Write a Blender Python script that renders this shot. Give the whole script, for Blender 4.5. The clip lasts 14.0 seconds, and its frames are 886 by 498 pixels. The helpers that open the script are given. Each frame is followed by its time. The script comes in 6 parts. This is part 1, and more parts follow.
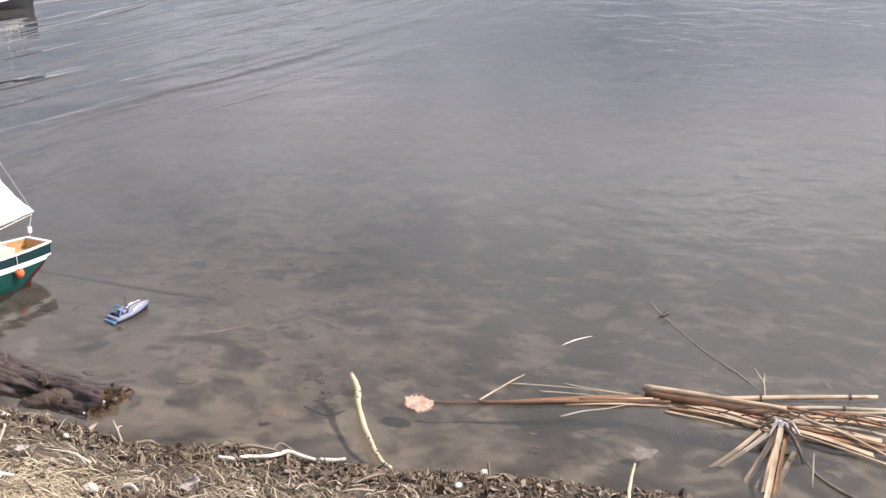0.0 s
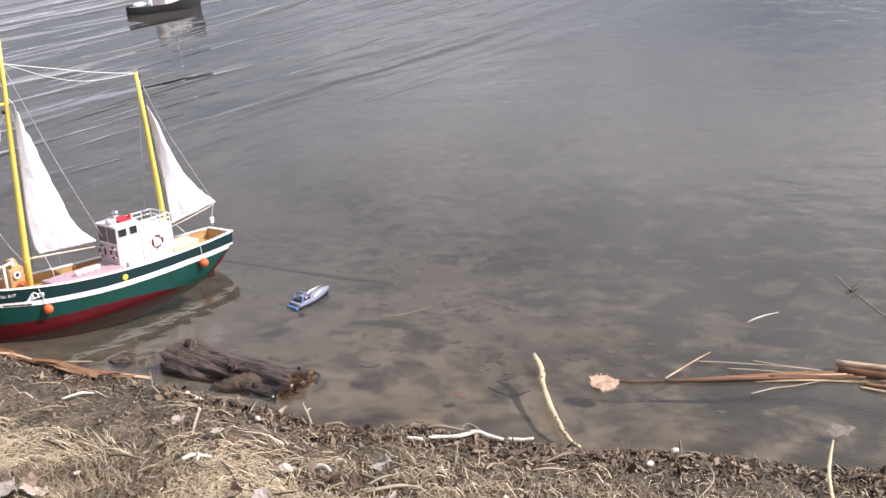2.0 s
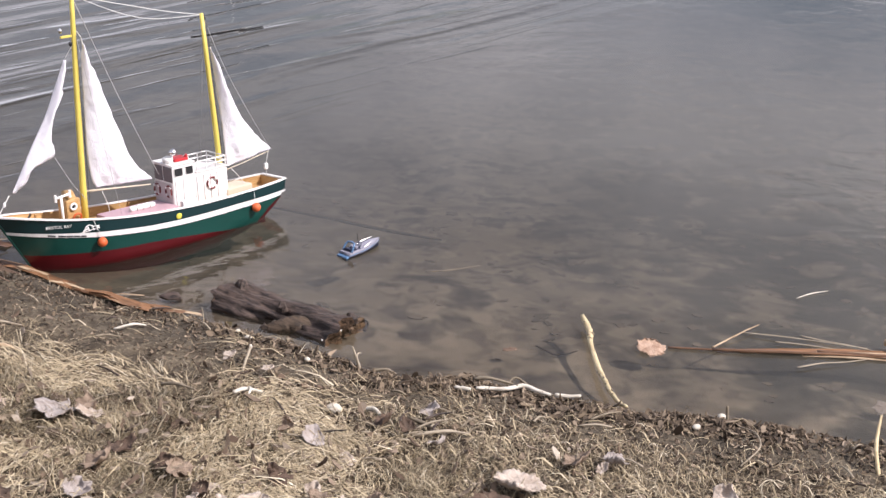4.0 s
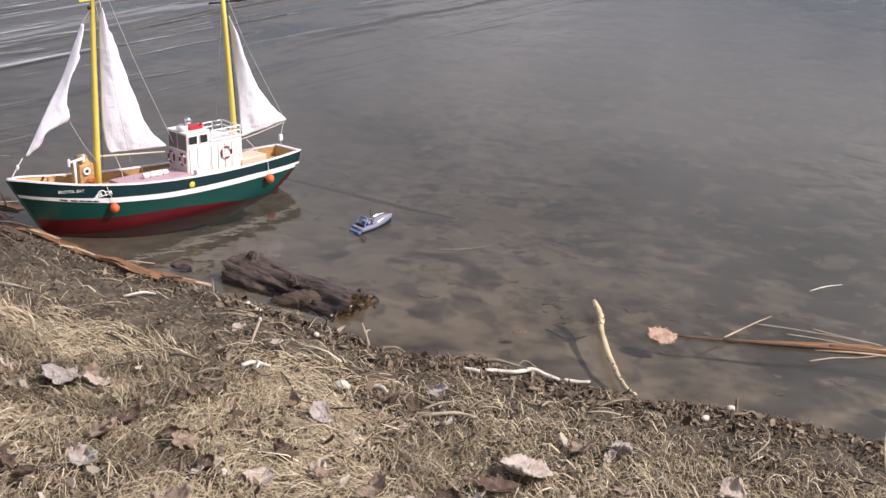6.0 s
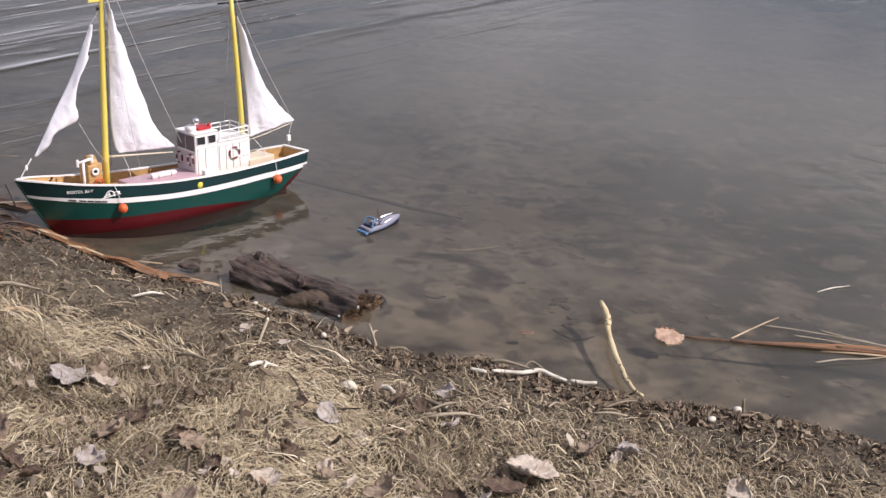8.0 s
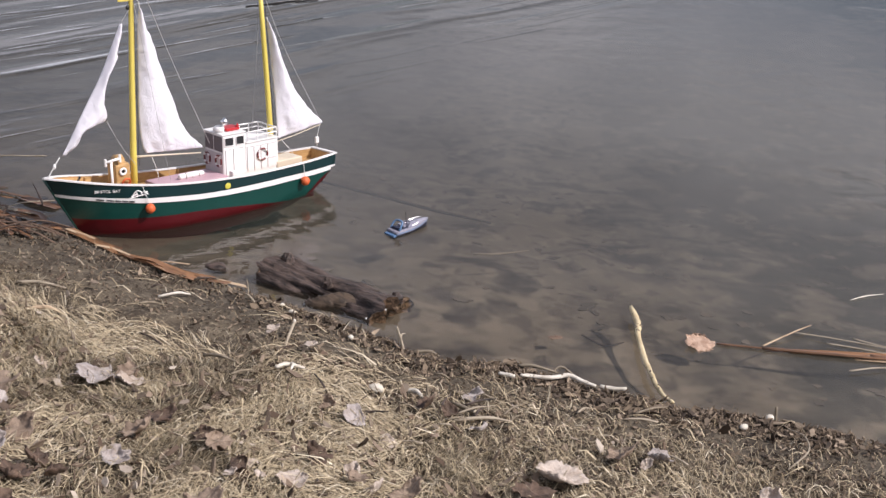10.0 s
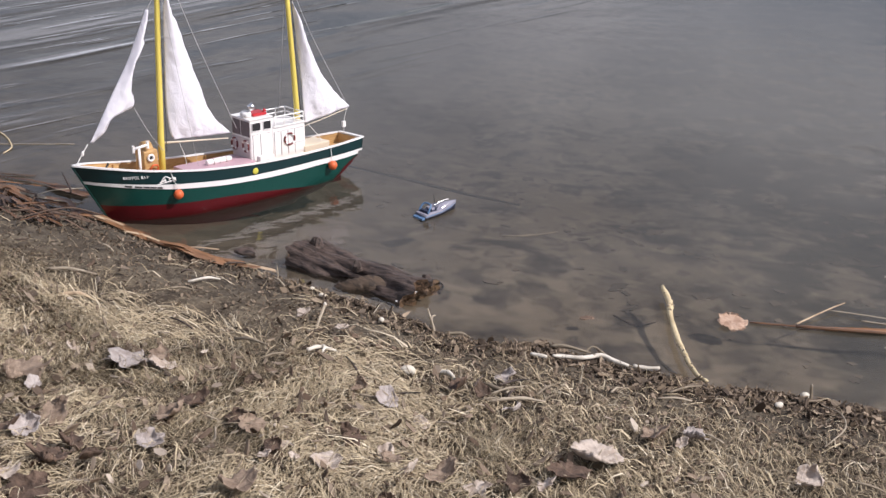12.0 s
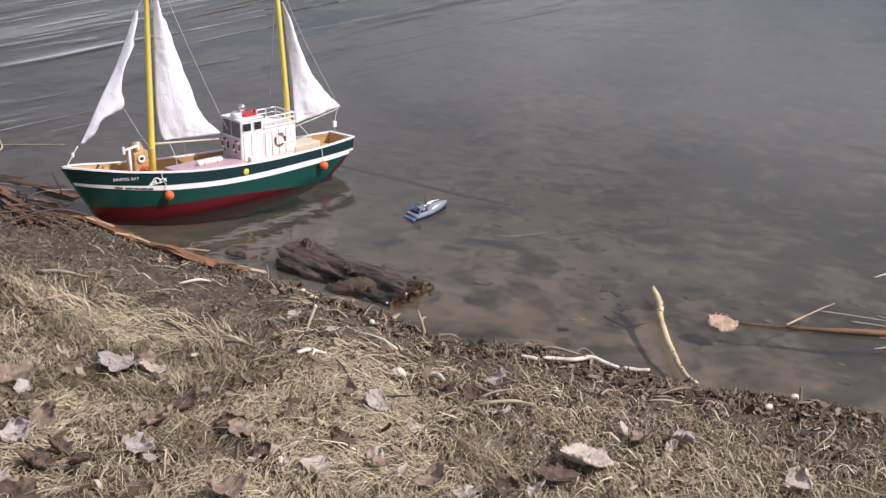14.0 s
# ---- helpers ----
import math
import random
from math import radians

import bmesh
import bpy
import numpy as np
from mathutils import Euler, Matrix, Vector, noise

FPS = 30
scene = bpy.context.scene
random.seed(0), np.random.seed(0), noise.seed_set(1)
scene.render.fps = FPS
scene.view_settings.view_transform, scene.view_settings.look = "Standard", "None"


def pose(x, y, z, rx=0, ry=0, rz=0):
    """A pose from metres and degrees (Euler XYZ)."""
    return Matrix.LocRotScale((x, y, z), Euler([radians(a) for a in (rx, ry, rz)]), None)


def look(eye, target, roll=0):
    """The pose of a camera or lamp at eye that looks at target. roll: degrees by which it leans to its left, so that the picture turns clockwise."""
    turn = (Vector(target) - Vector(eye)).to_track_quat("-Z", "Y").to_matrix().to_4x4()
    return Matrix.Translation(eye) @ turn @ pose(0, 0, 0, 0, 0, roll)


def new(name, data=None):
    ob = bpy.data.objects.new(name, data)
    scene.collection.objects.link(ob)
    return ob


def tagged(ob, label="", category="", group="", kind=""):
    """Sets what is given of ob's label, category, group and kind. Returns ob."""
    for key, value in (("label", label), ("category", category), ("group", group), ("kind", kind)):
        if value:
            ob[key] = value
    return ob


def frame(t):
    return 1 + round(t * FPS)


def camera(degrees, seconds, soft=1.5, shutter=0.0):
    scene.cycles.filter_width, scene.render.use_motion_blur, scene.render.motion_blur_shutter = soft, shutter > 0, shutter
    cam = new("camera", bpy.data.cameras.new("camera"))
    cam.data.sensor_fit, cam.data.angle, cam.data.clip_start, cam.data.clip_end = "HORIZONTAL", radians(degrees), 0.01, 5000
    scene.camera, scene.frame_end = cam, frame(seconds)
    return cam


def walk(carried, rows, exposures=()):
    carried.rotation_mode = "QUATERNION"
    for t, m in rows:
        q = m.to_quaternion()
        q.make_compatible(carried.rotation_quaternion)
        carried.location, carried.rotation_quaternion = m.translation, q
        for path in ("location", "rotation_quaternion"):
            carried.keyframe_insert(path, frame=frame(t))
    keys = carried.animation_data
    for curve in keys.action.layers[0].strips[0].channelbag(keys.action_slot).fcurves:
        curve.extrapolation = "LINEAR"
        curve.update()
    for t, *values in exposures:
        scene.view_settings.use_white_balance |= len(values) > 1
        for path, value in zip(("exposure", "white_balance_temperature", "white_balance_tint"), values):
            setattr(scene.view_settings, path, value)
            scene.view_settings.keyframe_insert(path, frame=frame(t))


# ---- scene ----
cam = camera(36.0, 14.0, soft=1.45)
# seconds, eye, then tilt, heading and lean in degrees
PATH = [
    (0, 0.1540, -0.0197, 2.0370, 70.548, -8.778, -0.345),
    (0.5, 0.1938, -0.0021, 2.0121, 70.275, -7.079, -3.575),
    (1, 0.2102, 0.0093, 2.0118, 70.693, -5.663, -4.214),
    (1.5, 0.1895, 0.0172, 2.0125, 70.425, -4.271, -5.598),
    (2, 0.0760, 0.0026, 2.0003, 70.352, -1.761, -4.160),
    (2.5, 0.0296, -0.0323, 1.9521, 70.885, -2.534, -2.581),
    (3, 0.0053, -0.0262, 1.9427, 70.141, -2.225, -1.894),
    (3.5, -0.0068, -0.0281, 1.9368, 70.028, -1.497, -1.161),
    (4, -0.0259, -0.0462, 1.9434, 69.396, -0.520, -0.928),
    (4.2, -0.0288, -0.0298, 1.9286, 69.160, -0.304, -0.802),
    (6.5, -0.0437, -0.0134, 1.9602, 68.263, 0.000, 1.451),
    (7, -0.0460, -0.0121, 1.9650, 68.411, 0.190, 1.645),
    (7.5, -0.0336, -0.0082, 1.9654, 68.183, 0.507, 1.274),
    (8, -0.0367, -0.0185, 1.9577, 68.264, 0.249, 1.004),
    (8.2, -0.0411, -0.0187, 1.9585, 68.192, -0.027, 0.870),
    (10.3, -0.0569, 0.0185, 1.9208, 68.570, 1.720, 0.993),
    (10.5, -0.0605, 0.0215, 1.9155, 68.523, 2.142, 0.603),
    (11, -0.0655, 0.0287, 1.9097, 68.143, 2.754, 0.052),
    (11.5, -0.0765, 0.0212, 1.9050, 68.044, 2.544, -0.017),
    (12, -0.0697, 0.0226, 1.9028, 68.025, 2.447, 0.094),
    (12.5, -0.0660, 0.0256, 1.9031, 68.000, 2.318, 0.091),
    (13, -0.0715, 0.0286, 1.9155, 67.830, 2.054, 0.109),
    (13.5, -0.0711, 0.0277, 1.9187, 67.843, 1.992, 0.160),
    (14, -0.0581, 0.0315, 1.9248, 67.795, 2.175, 0.066),
]
walk(cam, [(t, pose(x, y, z, tilt, 0, turn) @ pose(0, 0, 0, 0, 0, lean)) for t, x, y, z, tilt, turn, lean in PATH],
     exposures=[(0, 0.61, 6300, 17.5), (1.5, 0.55, 6300, 17.8), (2.5, 0.43, 6370, 18), (4.2, 0.26, 6380, 18.5), (6.5, 0.09, 6450, 18.5), (10.5, 0.01, 6290, 17.5), (14, 0.01, 6240, 17)])

# ---- world and sun ----
SUN_UP, SUN_FROM = radians(44), radians(-22)  # height; bearing from +x, anticlockwise
world = bpy.data.worlds.new("sky")
scene.world = world
world.use_nodes = True
wn, wl = world.node_tree.nodes, world.node_tree.links
wn.clear()
sky = wn.new("ShaderNodeTexSky")
sky.sky_type, sky.sun_disc = "NISHITA", False
sky.sun_elevation, sky.sun_rotation = SUN_UP, radians(90) - SUN_FROM
sky.air_density, sky.dust_density = 1.0, 2.2
wco = wn.new("ShaderNodeTexCoord")
wmap = wn.new("ShaderNodeMapping")
wmap.inputs["Scale"].default_value = (1.0, 1.0, 2.2)
cloud = wn.new("ShaderNodeTexNoise")
cloud.inputs["Scale"].default_value, cloud.inputs["Detail"].default_value = 3.4, 4.0
cramp = wn.new("ShaderNodeValToRGB")
cramp.color_ramp.elements[0].position, cramp.color_ramp.elements[1].position = 0.39, 0.68
wmix = wn.new("ShaderNodeMixRGB")
wmix.inputs[2].default_value = (8.6, 8.8, 9.3, 1)
wbg = wn.new("ShaderNodeBackground")
wbg.inputs["Strength"].default_value = 0.085
wout = wn.new("ShaderNodeOutputWorld")
wl.new(wco.outputs["Generated"], wmap.inputs[0])
wl.new(wmap.outputs[0], cloud.inputs["Vector"])
wsep = wn.new("ShaderNodeSeparateXYZ")
wl.new(wco.outputs["Generated"], wsep.inputs[0])
wbank = wn.new("ShaderNodeMath")  # the clouds gather towards the sun's side
wbank.operation = "MULTIPLY_ADD"
wbank.inputs[1].default_value = 0.06
wl.new(wsep.outputs[0], wbank.inputs[0])
wlow = wn.new("ShaderNodeMapRange")  # clearer low over the far side
for key, value in (("From Min", 0.12), ("From Max", 0.34), ("To Min", 0.01), ("To Max", 0.03)):
    wlow.inputs[key].default_value = value
wl.new(wsep.outputs[2], wlow.inputs["Value"])
wsum = wn.new("ShaderNodeMath")
wl.new(cloud.outputs["Fac"], wsum.inputs[0])
wl.new(wlow.outputs[0], wsum.inputs[1])
wl.new(wsum.outputs[0], wbank.inputs[2])
wside, wdown = wn.new("ShaderNodeMapRange"), wn.new("ShaderNodeMapRange")  # a brighter bank of cloud low over the western arm
wside.inputs["From Min"].default_value, wside.inputs["From Max"].default_value = -0.08, -0.34
wdown.inputs["From Min"].default_value, wdown.inputs["From Max"].default_value = 0.24, 0.1
wl.new(wsep.outputs[0], wside.inputs["Value"])
wl.new(wsep.outputs[2], wdown.inputs["Value"])
wboth, wpile = wn.new("ShaderNodeMath"), wn.new("ShaderNodeMath")
wboth.operation, wpile.operation, wpile.inputs[1].default_value = "MULTIPLY", "MULTIPLY_ADD", 0.36
wl.new(wside.outputs[0], wboth.inputs[0])
wl.new(wdown.outputs[0], wboth.inputs[1])
wl.new(wboth.outputs[0], wpile.inputs[0])
wl.new(wbank.outputs[0], wpile.inputs[2])
wl.new(wpile.outputs[0], cramp.inputs[0])
wl.new(cramp.outputs[0], wmix.inputs[0])
wl.new(sky.outputs[0], wmix.inputs[1])
wl.new(wmix.outputs[0], wbg.inputs[0])
wl.new(wbg.outputs[0], wout.inputs[0])
sun_data = bpy.data.lights.new("sun", "SUN")
sun_data.energy, sun_data.angle, sun_data.color = 4.6, radians(0.53), (1.0, 0.96, 0.9)
sun = new("sun", sun_data)
toward = Vector((math.cos(SUN_UP) * math.cos(SUN_FROM), math.cos(SUN_UP) * math.sin(SUN_FROM), math.sin(SUN_UP)))
sun.matrix_world = look(toward * 30, (0, 0, 0))


# ---- materials ----
class Nodes:
    """A small wrapper to write node materials in few words."""

    def __init__(self, name):
        self.mat = bpy.data.materials.new(name)
        self.mat.use_nodes = True
        self.tree = self.mat.node_tree
        self.tree.nodes.clear()
        self.out = self.tree.nodes.new("ShaderNodeOutputMaterial")

    def add(self, kind, **values):
        node = self.tree.nodes.new("ShaderNode" + kind)
        for key, value in values.items():
            self.put(node.inputs[key.replace("_", " ")], value)
        return node

    def put(self, socket, value):
        if isinstance(value, bpy.types.NodeSocket):
            self.tree.links.new(value, socket)
        elif isinstance(value, (tuple, list)) and len(value) == 3 and socket.type == "RGBA":
            socket.default_value = (*value, 1)
        else:
            socket.default_value = value

    def mix(self, fac, a, b, kind="MIX"):
        node = self.tree.nodes.new("ShaderNodeMixRGB")
        node.blend_type = kind
        for socket, value in zip(node.inputs, (fac, a, b)):
            self.put(socket, value)
        return node.outputs[0]

    def math(self, op, a, b=0.0):
        node = self.tree.nodes.new("ShaderNodeMath")
        node.operation = op
        self.put(node.inputs[0], a)
        self.put(node.inputs[1], b)
        return node.outputs[0]

    def ramp(self, fac, lo, hi):
        node = self.tree.nodes.new("ShaderNodeMapRange")
        node.interpolation_type = "SMOOTHSTEP"
        self.put(node.inputs["Value"], fac)
        node.inputs["From Min"].default_value, node.inputs["From Max"].default_value = lo, hi
        return node.outputs[0]

    def where(self, kind="Object"):
        if kind == "World":
            return self.add("NewGeometry").outputs["Position"]
        return self.add("TexCoord").outputs[kind]

    def noise(self, vector, scale, detail=4.0, rough=0.55, warp=0.0):
        return self.add("TexNoise", Vector=vector, Scale=scale, Detail=detail, Roughness=rough, Distortion=warp).outputs["Fac"]

    def stretch(self, vector, size, turn=(0, 0, 0)):
        return self.add("Mapping", Vector=vector, Scale=size, Rotation=turn).outputs[0]

    def bump(self, height, strength, distance):
        return self.add("Bump", Height=height, Strength=strength, Distance=distance).outputs[0]

    def finish(self, color, rough, normal=None, metal=0.0, spec=0.5):
        node = self.add("BsdfPrincipled", Base_Color=color, Roughness=rough, Metallic=metal)
        node.inputs["Specular IOR Level"].default_value = spec
        if normal is not None:
            self.put(node.inputs["Normal"], normal)
        self.tree.links.new(node.outputs[0], self.out.inputs[0])
        return self.mat


def painted(name, color, rough=0.4, wear=0.25, scale=30.0, spec=0.5, grain=0.0006):
    """Brushed paint, slightly mottled and scuffed."""
    n = Nodes(name)
    co = n.where()
    big, small = n.noise(co, scale * 0.25), n.noise(co, scale * 4)
    dark = tuple(c * 0.62 for c in color)
    pale = tuple(min(1, c * 1.1 + 0.015) for c in color)
    col = n.mix(n.math("MULTIPLY", n.ramp(big, 0.45, 0.75), wear), color, dark)
    col = n.mix(n.math("MULTIPLY", n.ramp(small, 0.55, 0.75), wear), col, pale)
    return n.finish(col, n.math("ADD", n.math("MULTIPLY", small, 0.25), rough - 0.1), n.bump(small, 0.4, grain), spec=spec)


def timber(name, light, dark, along=(1, 14, 14), scale=9.0, rough=0.65, relief=0.002):
    """Wood with grain along local x."""
    n = Nodes(name)
    co = n.stretch(n.where(), along)
    grain, blot = n.noise(co, scale, 6.0, 0.65, 0.6), n.noise(n.where(), 6.0)
    col = n.mix(n.ramp(grain, 0.35, 0.68), light, dark)
    col = n.mix(n.math("MULTIPLY", n.ramp(blot, 0.45, 0.7), 0.45), col, tuple(c * 0.6 for c in dark))
    return n.finish(col, rough, n.bump(grain, 0.6, relief), spec=0.35)


def leafy(name, light, dark, scale=26.0):
    """A dry curled leaf: ribs spreading from its foot, blotches and a colour of its own for each."""
    n = Nodes(name)
    co = n.where()
    blot, fine = n.noise(co, scale, 5, 0.65), n.noise(co, scale * 5, 4, 0.65)
    own = n.add("ObjectInfo").outputs["Random"]
    xyz = n.add("SeparateXYZ", Vector=co).outputs
    round_foot = n.math("ARCTAN2", xyz[1], n.math("ADD", xyz[0], 0.03))
    rib = n.ramp(n.math("COSINE", n.math("MULTIPLY", round_foot, 8.0)), 0.9, 1.0)
    col = n.mix(n.ramp(blot, 0.35, 0.7), light, dark)
    col = n.mix(n.math("MULTIPLY", n.ramp(fine, 0.5, 0.75), 0.4), col, tuple(c * 0.7 for c in dark))
    col = n.mix(n.math("MULTIPLY", rib, 0.4), col, tuple(min(1, c * 1.15) for c in light))
    col = n.mix(n.math("MULTIPLY", own, 0.3), col, tuple(c * 0.7 for c in dark))
    relief = n.math("ADD", n.math("ADD", fine, blot), n.math("MULTIPLY", rib, 0.15))
    return n.finish(col, 0.7, n.bump(relief, 0.9, 0.005), spec=0.35)


SHORE_NORMAL = (0.45, 0.89)
SHORE_AT = 3.55


def shore_distance(n):
    """Metres out from the shoreline, as a node value."""
    parts = n.add("SeparateXYZ", Vector=n.where("World")).outputs
    return n.math("SUBTRACT", n.math("ADD", n.math("MULTIPLY", parts[0], SHORE_NORMAL[0]),
                                     n.math("MULTIPLY", parts[1], SHORE_NORMAL[1])), SHORE_AT)


def ground_material():
    n = Nodes("mud and thatch")
    co = n.where("World")
    out = shore_distance(n)
    broad, mid, fine = n.noise(co, 2.2, 5), n.noise(co, 11, 6, 0.65), n.noise(co, 70, 5, 0.7)
    soil = n.mix(n.ramp(mid, 0.35, 0.68), (0.06, 0.046, 0.032), (0.15, 0.12, 0.083))
    soil = n.mix(n.ramp(fine, 0.5, 0.72), soil, (0.3, 0.25, 0.17))
    mud = n.mix(n.ramp(mid, 0.38, 0.66), (0.062, 0.049, 0.035), (0.14, 0.115, 0.082))
    mud = n.mix(n.ramp(fine, 0.54, 0.76), mud, (0.21, 0.174, 0.13))
    mud = n.mix(n.ramp(n.noise(co, 38, 4, 0.6, 0.3), 0.58, 0.66), mud, (0.022, 0.017, 0.013))
    edge = n.ramp(n.math("ADD", out, n.math("MULTIPLY", n.math("SUBTRACT", mid, 0.5), 0.5)), -0.42, -0.16)
    land = n.mix(edge, soil, mud)
    swirl = n.noise(n.stretch(co, (1.0, 0.75, 1.0), (0, 0, 0.2)), 4.6, 4, 0.55, 0.25)
    weed = n.noise(n.stretch(co, (1.0, 0.6, 1.0)), 11, 3, 0.55, 0.3)
    bed = n.mix(n.ramp(swirl, 0.46, 0.66), (0.24, 0.204, 0.158), (0.06, 0.05, 0.041))
    bed = n.mix(n.math("MULTIPLY", n.ramp(weed, 0.52, 0.66), 0.7), bed, (0.06, 0.05, 0.043))
    stones = n.noise(n.stretch(co, (1.0, 0.7, 1.0), (0, 0, 0.1)), 9.5, 1.5, 0.5, 0.1)
    bed = n.mix(n.math("MULTIPLY", n.ramp(stones, 0.54, 0.66), 0.6), bed, (0.36, 0.31, 0.24))
    silt = n.ramp(broad, 0.4, 0.7)
    bed = n.mix(n.math("MULTIPLY", silt, 0.5), bed, (0.26, 0.222, 0.172))
    patch = n.noise(n.stretch(co, (1.0, 0.8, 1.0), (0, 0, -0.3)), 1.6, 4, 0.6, 0.7)
    bed = n.mix(n.math("MULTIPLY", n.ramp(patch, 0.54, 0.68), 0.5), bed, (0.055, 0.048, 0.04))
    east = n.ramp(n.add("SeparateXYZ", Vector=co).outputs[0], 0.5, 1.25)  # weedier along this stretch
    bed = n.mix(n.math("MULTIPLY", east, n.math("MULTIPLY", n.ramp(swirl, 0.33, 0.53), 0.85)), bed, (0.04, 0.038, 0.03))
    west = n.ramp(n.math("MULTIPLY", n.add("SeparateXYZ", Vector=co).outputs[0], -1.0), 0.0, 0.7)  # bed darker towards -x, off the bow
    bed = n.mix(n.math("MULTIPLY", west, 0.6), bed, (0.1, 0.084, 0.065))
    wet = n.ramp(out, -0.05, 0.06)
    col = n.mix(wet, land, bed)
    rough = n.math("SUBTRACT", 0.92, n.math("MULTIPLY", edge, 0.18))
    return n.finish(col, rough, n.bump(n.math("ADD", fine, mid), 0.7, 0.012), spec=0.25)


def water_material():
    n = Nodes("silty pond water")
    co = n.where("World")
    out = shore_distance(n)
    parts = n.add("SeparateXYZ", Vector=co).outputs
    # wake bands run away to the far side, calmer close in shore
    band_co = n.stretch(co, (1.0, 1.0, 1.0), (0, 0, radians(-47)))
    warp = n.noise(co, 0.7, 3, 0.5)
    bands = n.noise(n.stretch(band_co, (0.42, 1.8, 1.0)), 1.05, 1.8, 0.42, 0.6)
    left = n.math("SUBTRACT", n.math("MULTIPLY", parts[1], 0.62), n.math("MULTIPLY", parts[0], 0.78))
    strong = n.ramp(n.math("ADD", left, n.math("MULTIPLY", warp, 1.6)), 5.2, 8.0)
    small = n.noise(n.stretch(co, (1.0, 1.0, 1.0), (0, 0, 0.35)), 4.6, 3, 0.5, 0.9)
    right = n.ramp(n.math("ADD", n.math("MULTIPLY", parts[0], 0.8), n.math("MULTIPLY", parts[1], 0.25)), 1.6, 3.4)
    tiny = n.noise(co, 26.0, 2, 0.5)
    crest = n.ramp(n.noise(n.stretch(band_co, (0.55, 5.0, 1.0)), 1.5, 2, 0.5, 0.5), 0.58, 0.7)  # short steep wavelets
    bands = n.math("ADD", n.math("MULTIPLY", bands, 0.55), n.math("ADD", n.math("MULTIPLY", n.ramp(bands, 0.55, 0.7), 0.13), n.math("MULTIPLY", crest, 0.07)))
    height = n.math("ADD", n.math("MULTIPLY", n.math("MULTIPLY", bands, strong), 0.082),
                    n.math("ADD", n.math("MULTIPLY", small, n.math("ADD", n.math("ADD", 0.0004, n.math("MULTIPLY", strong, 0.002)), n.math("MULTIPLY", n.math("MULTIPLY", right, n.ramp(warp, 0.38, 0.58)), 0.0052))),
                           n.math("MULTIPLY", tiny, 0.00012)))
    off_x, off_y = n.math("ADD", parts[0], 0.95), n.math("SUBTRACT", parts[1], 4.85)
    rocked = n.ramp(n.math("ADD", n.math("MULTIPLY", off_x, off_x), n.math("MULTIPLY", off_y, off_y)), 0.75, 0.15)  # the hull rocks and ruffles the water beside it
    chop = n.noise(n.stretch(co, (0.8, 1.25, 1.0), (0, 0, 0.5)), 9.0, 2, 0.5, 0.4)
    height = n.math("ADD", height, n.math("MULTIPLY", n.math("MULTIPLY", chop, rocked), 0.0034))
    normal = n.bump(height, 1.0, 1.0)
    silt = n.noise(n.stretch(co, (1.0, 1.4, 1.0)), 0.9, 4, 0.55, 0.8)
    murk_col = n.mix(n.ramp(silt, 0.35, 0.7), (0.092, 0.085, 0.068), (0.13, 0.121, 0.099))
    deep = n.ramp(out, 1.5, 7.0)
    murk_col = n.mix(deep, murk_col, (0.08, 0.079, 0.073))
    pale_side = n.ramp(n.math("ADD", parts[0], n.math("MULTIPLY", warp, 1.5)), 0.4, 2.4)  # murk paler towards +x, its edge broken by noise
    murk_col = n.mix(n.math("MULTIPLY", pale_side, n.math("SUBTRACT", 0.75, n.math("MULTIPLY", deep, 0.6))), murk_col, (0.222, 0.208, 0.174))
    # murk colour darkened towards -x, to offset the strong sky reflection there
    dimmed_west = n.ramp(n.math("MULTIPLY", parts[0], -1.0), -0.5, 1.2)
    murk_col = n.mix(n.math("MULTIPLY", dimmed_west, 0.85), murk_col, (0.068, 0.064, 0.053))
    clear = n.math("POWER", 2.718, n.math("MULTIPLY", n.math("MAXIMUM", out, 0.0), -0.25))
    murk = n.math("SUBTRACT", 1.0, n.math("MULTIPLY", clear, 0.92))
    body = n.add("MixShader", Fac=murk)
    see = n.add("BsdfTransparent", Color=(0.9, 0.87, 0.82))
    mud = n.add("BsdfDiffuse", Color=murk_col, Normal=normal)
    n.tree.links.new(see.outputs[0], body.inputs[1])
    n.tree.links.new(mud.outputs[0], body.inputs[2])
    shine = n.add("BsdfGlossy", Roughness=0.03, Normal=normal)
    fres = n.add("Fresnel", IOR=1.333, Normal=normal)
    top = n.add("MixShader", Fac=n.math("MULTIPLY", fres.outputs[0], 1.08))
    n.tree.links.new(body.outputs[0], top.inputs[1])
    n.tree.links.new(shine.outputs[0], top.inputs[2])
    n.tree.links.new(top.outputs[0], n.out.inputs[0])
    return n.mat


def straw_material(name, colors, rough=0.7):
    """Many blades in one mesh, a colour for each."""
    n = Nodes(name)
    rnd = n.add("NewGeometry").outputs["Random Per Island"]
    node = n.tree.nodes.new("ShaderNodeValToRGB")
    node.color_ramp.interpolation = "LINEAR"
    stops = node.color_ramp.elements
    while len(stops) < len(colors):
        stops.new(0.5)
    for i, c in enumerate(colors):
        stops[i].position, stops[i].color = i / (len(colors) - 1), (*c, 1)
    n.put(node.inputs[0], rnd)
    fleck = n.noise(n.where("World"), 120.0)
    col = n.mix(n.math("MULTIPLY", n.ramp(fleck, 0.5, 0.75), 0.4), node.outputs[0], (0.1, 0.075, 0.05))
    return n.finish(col, rough, spec=0.3)


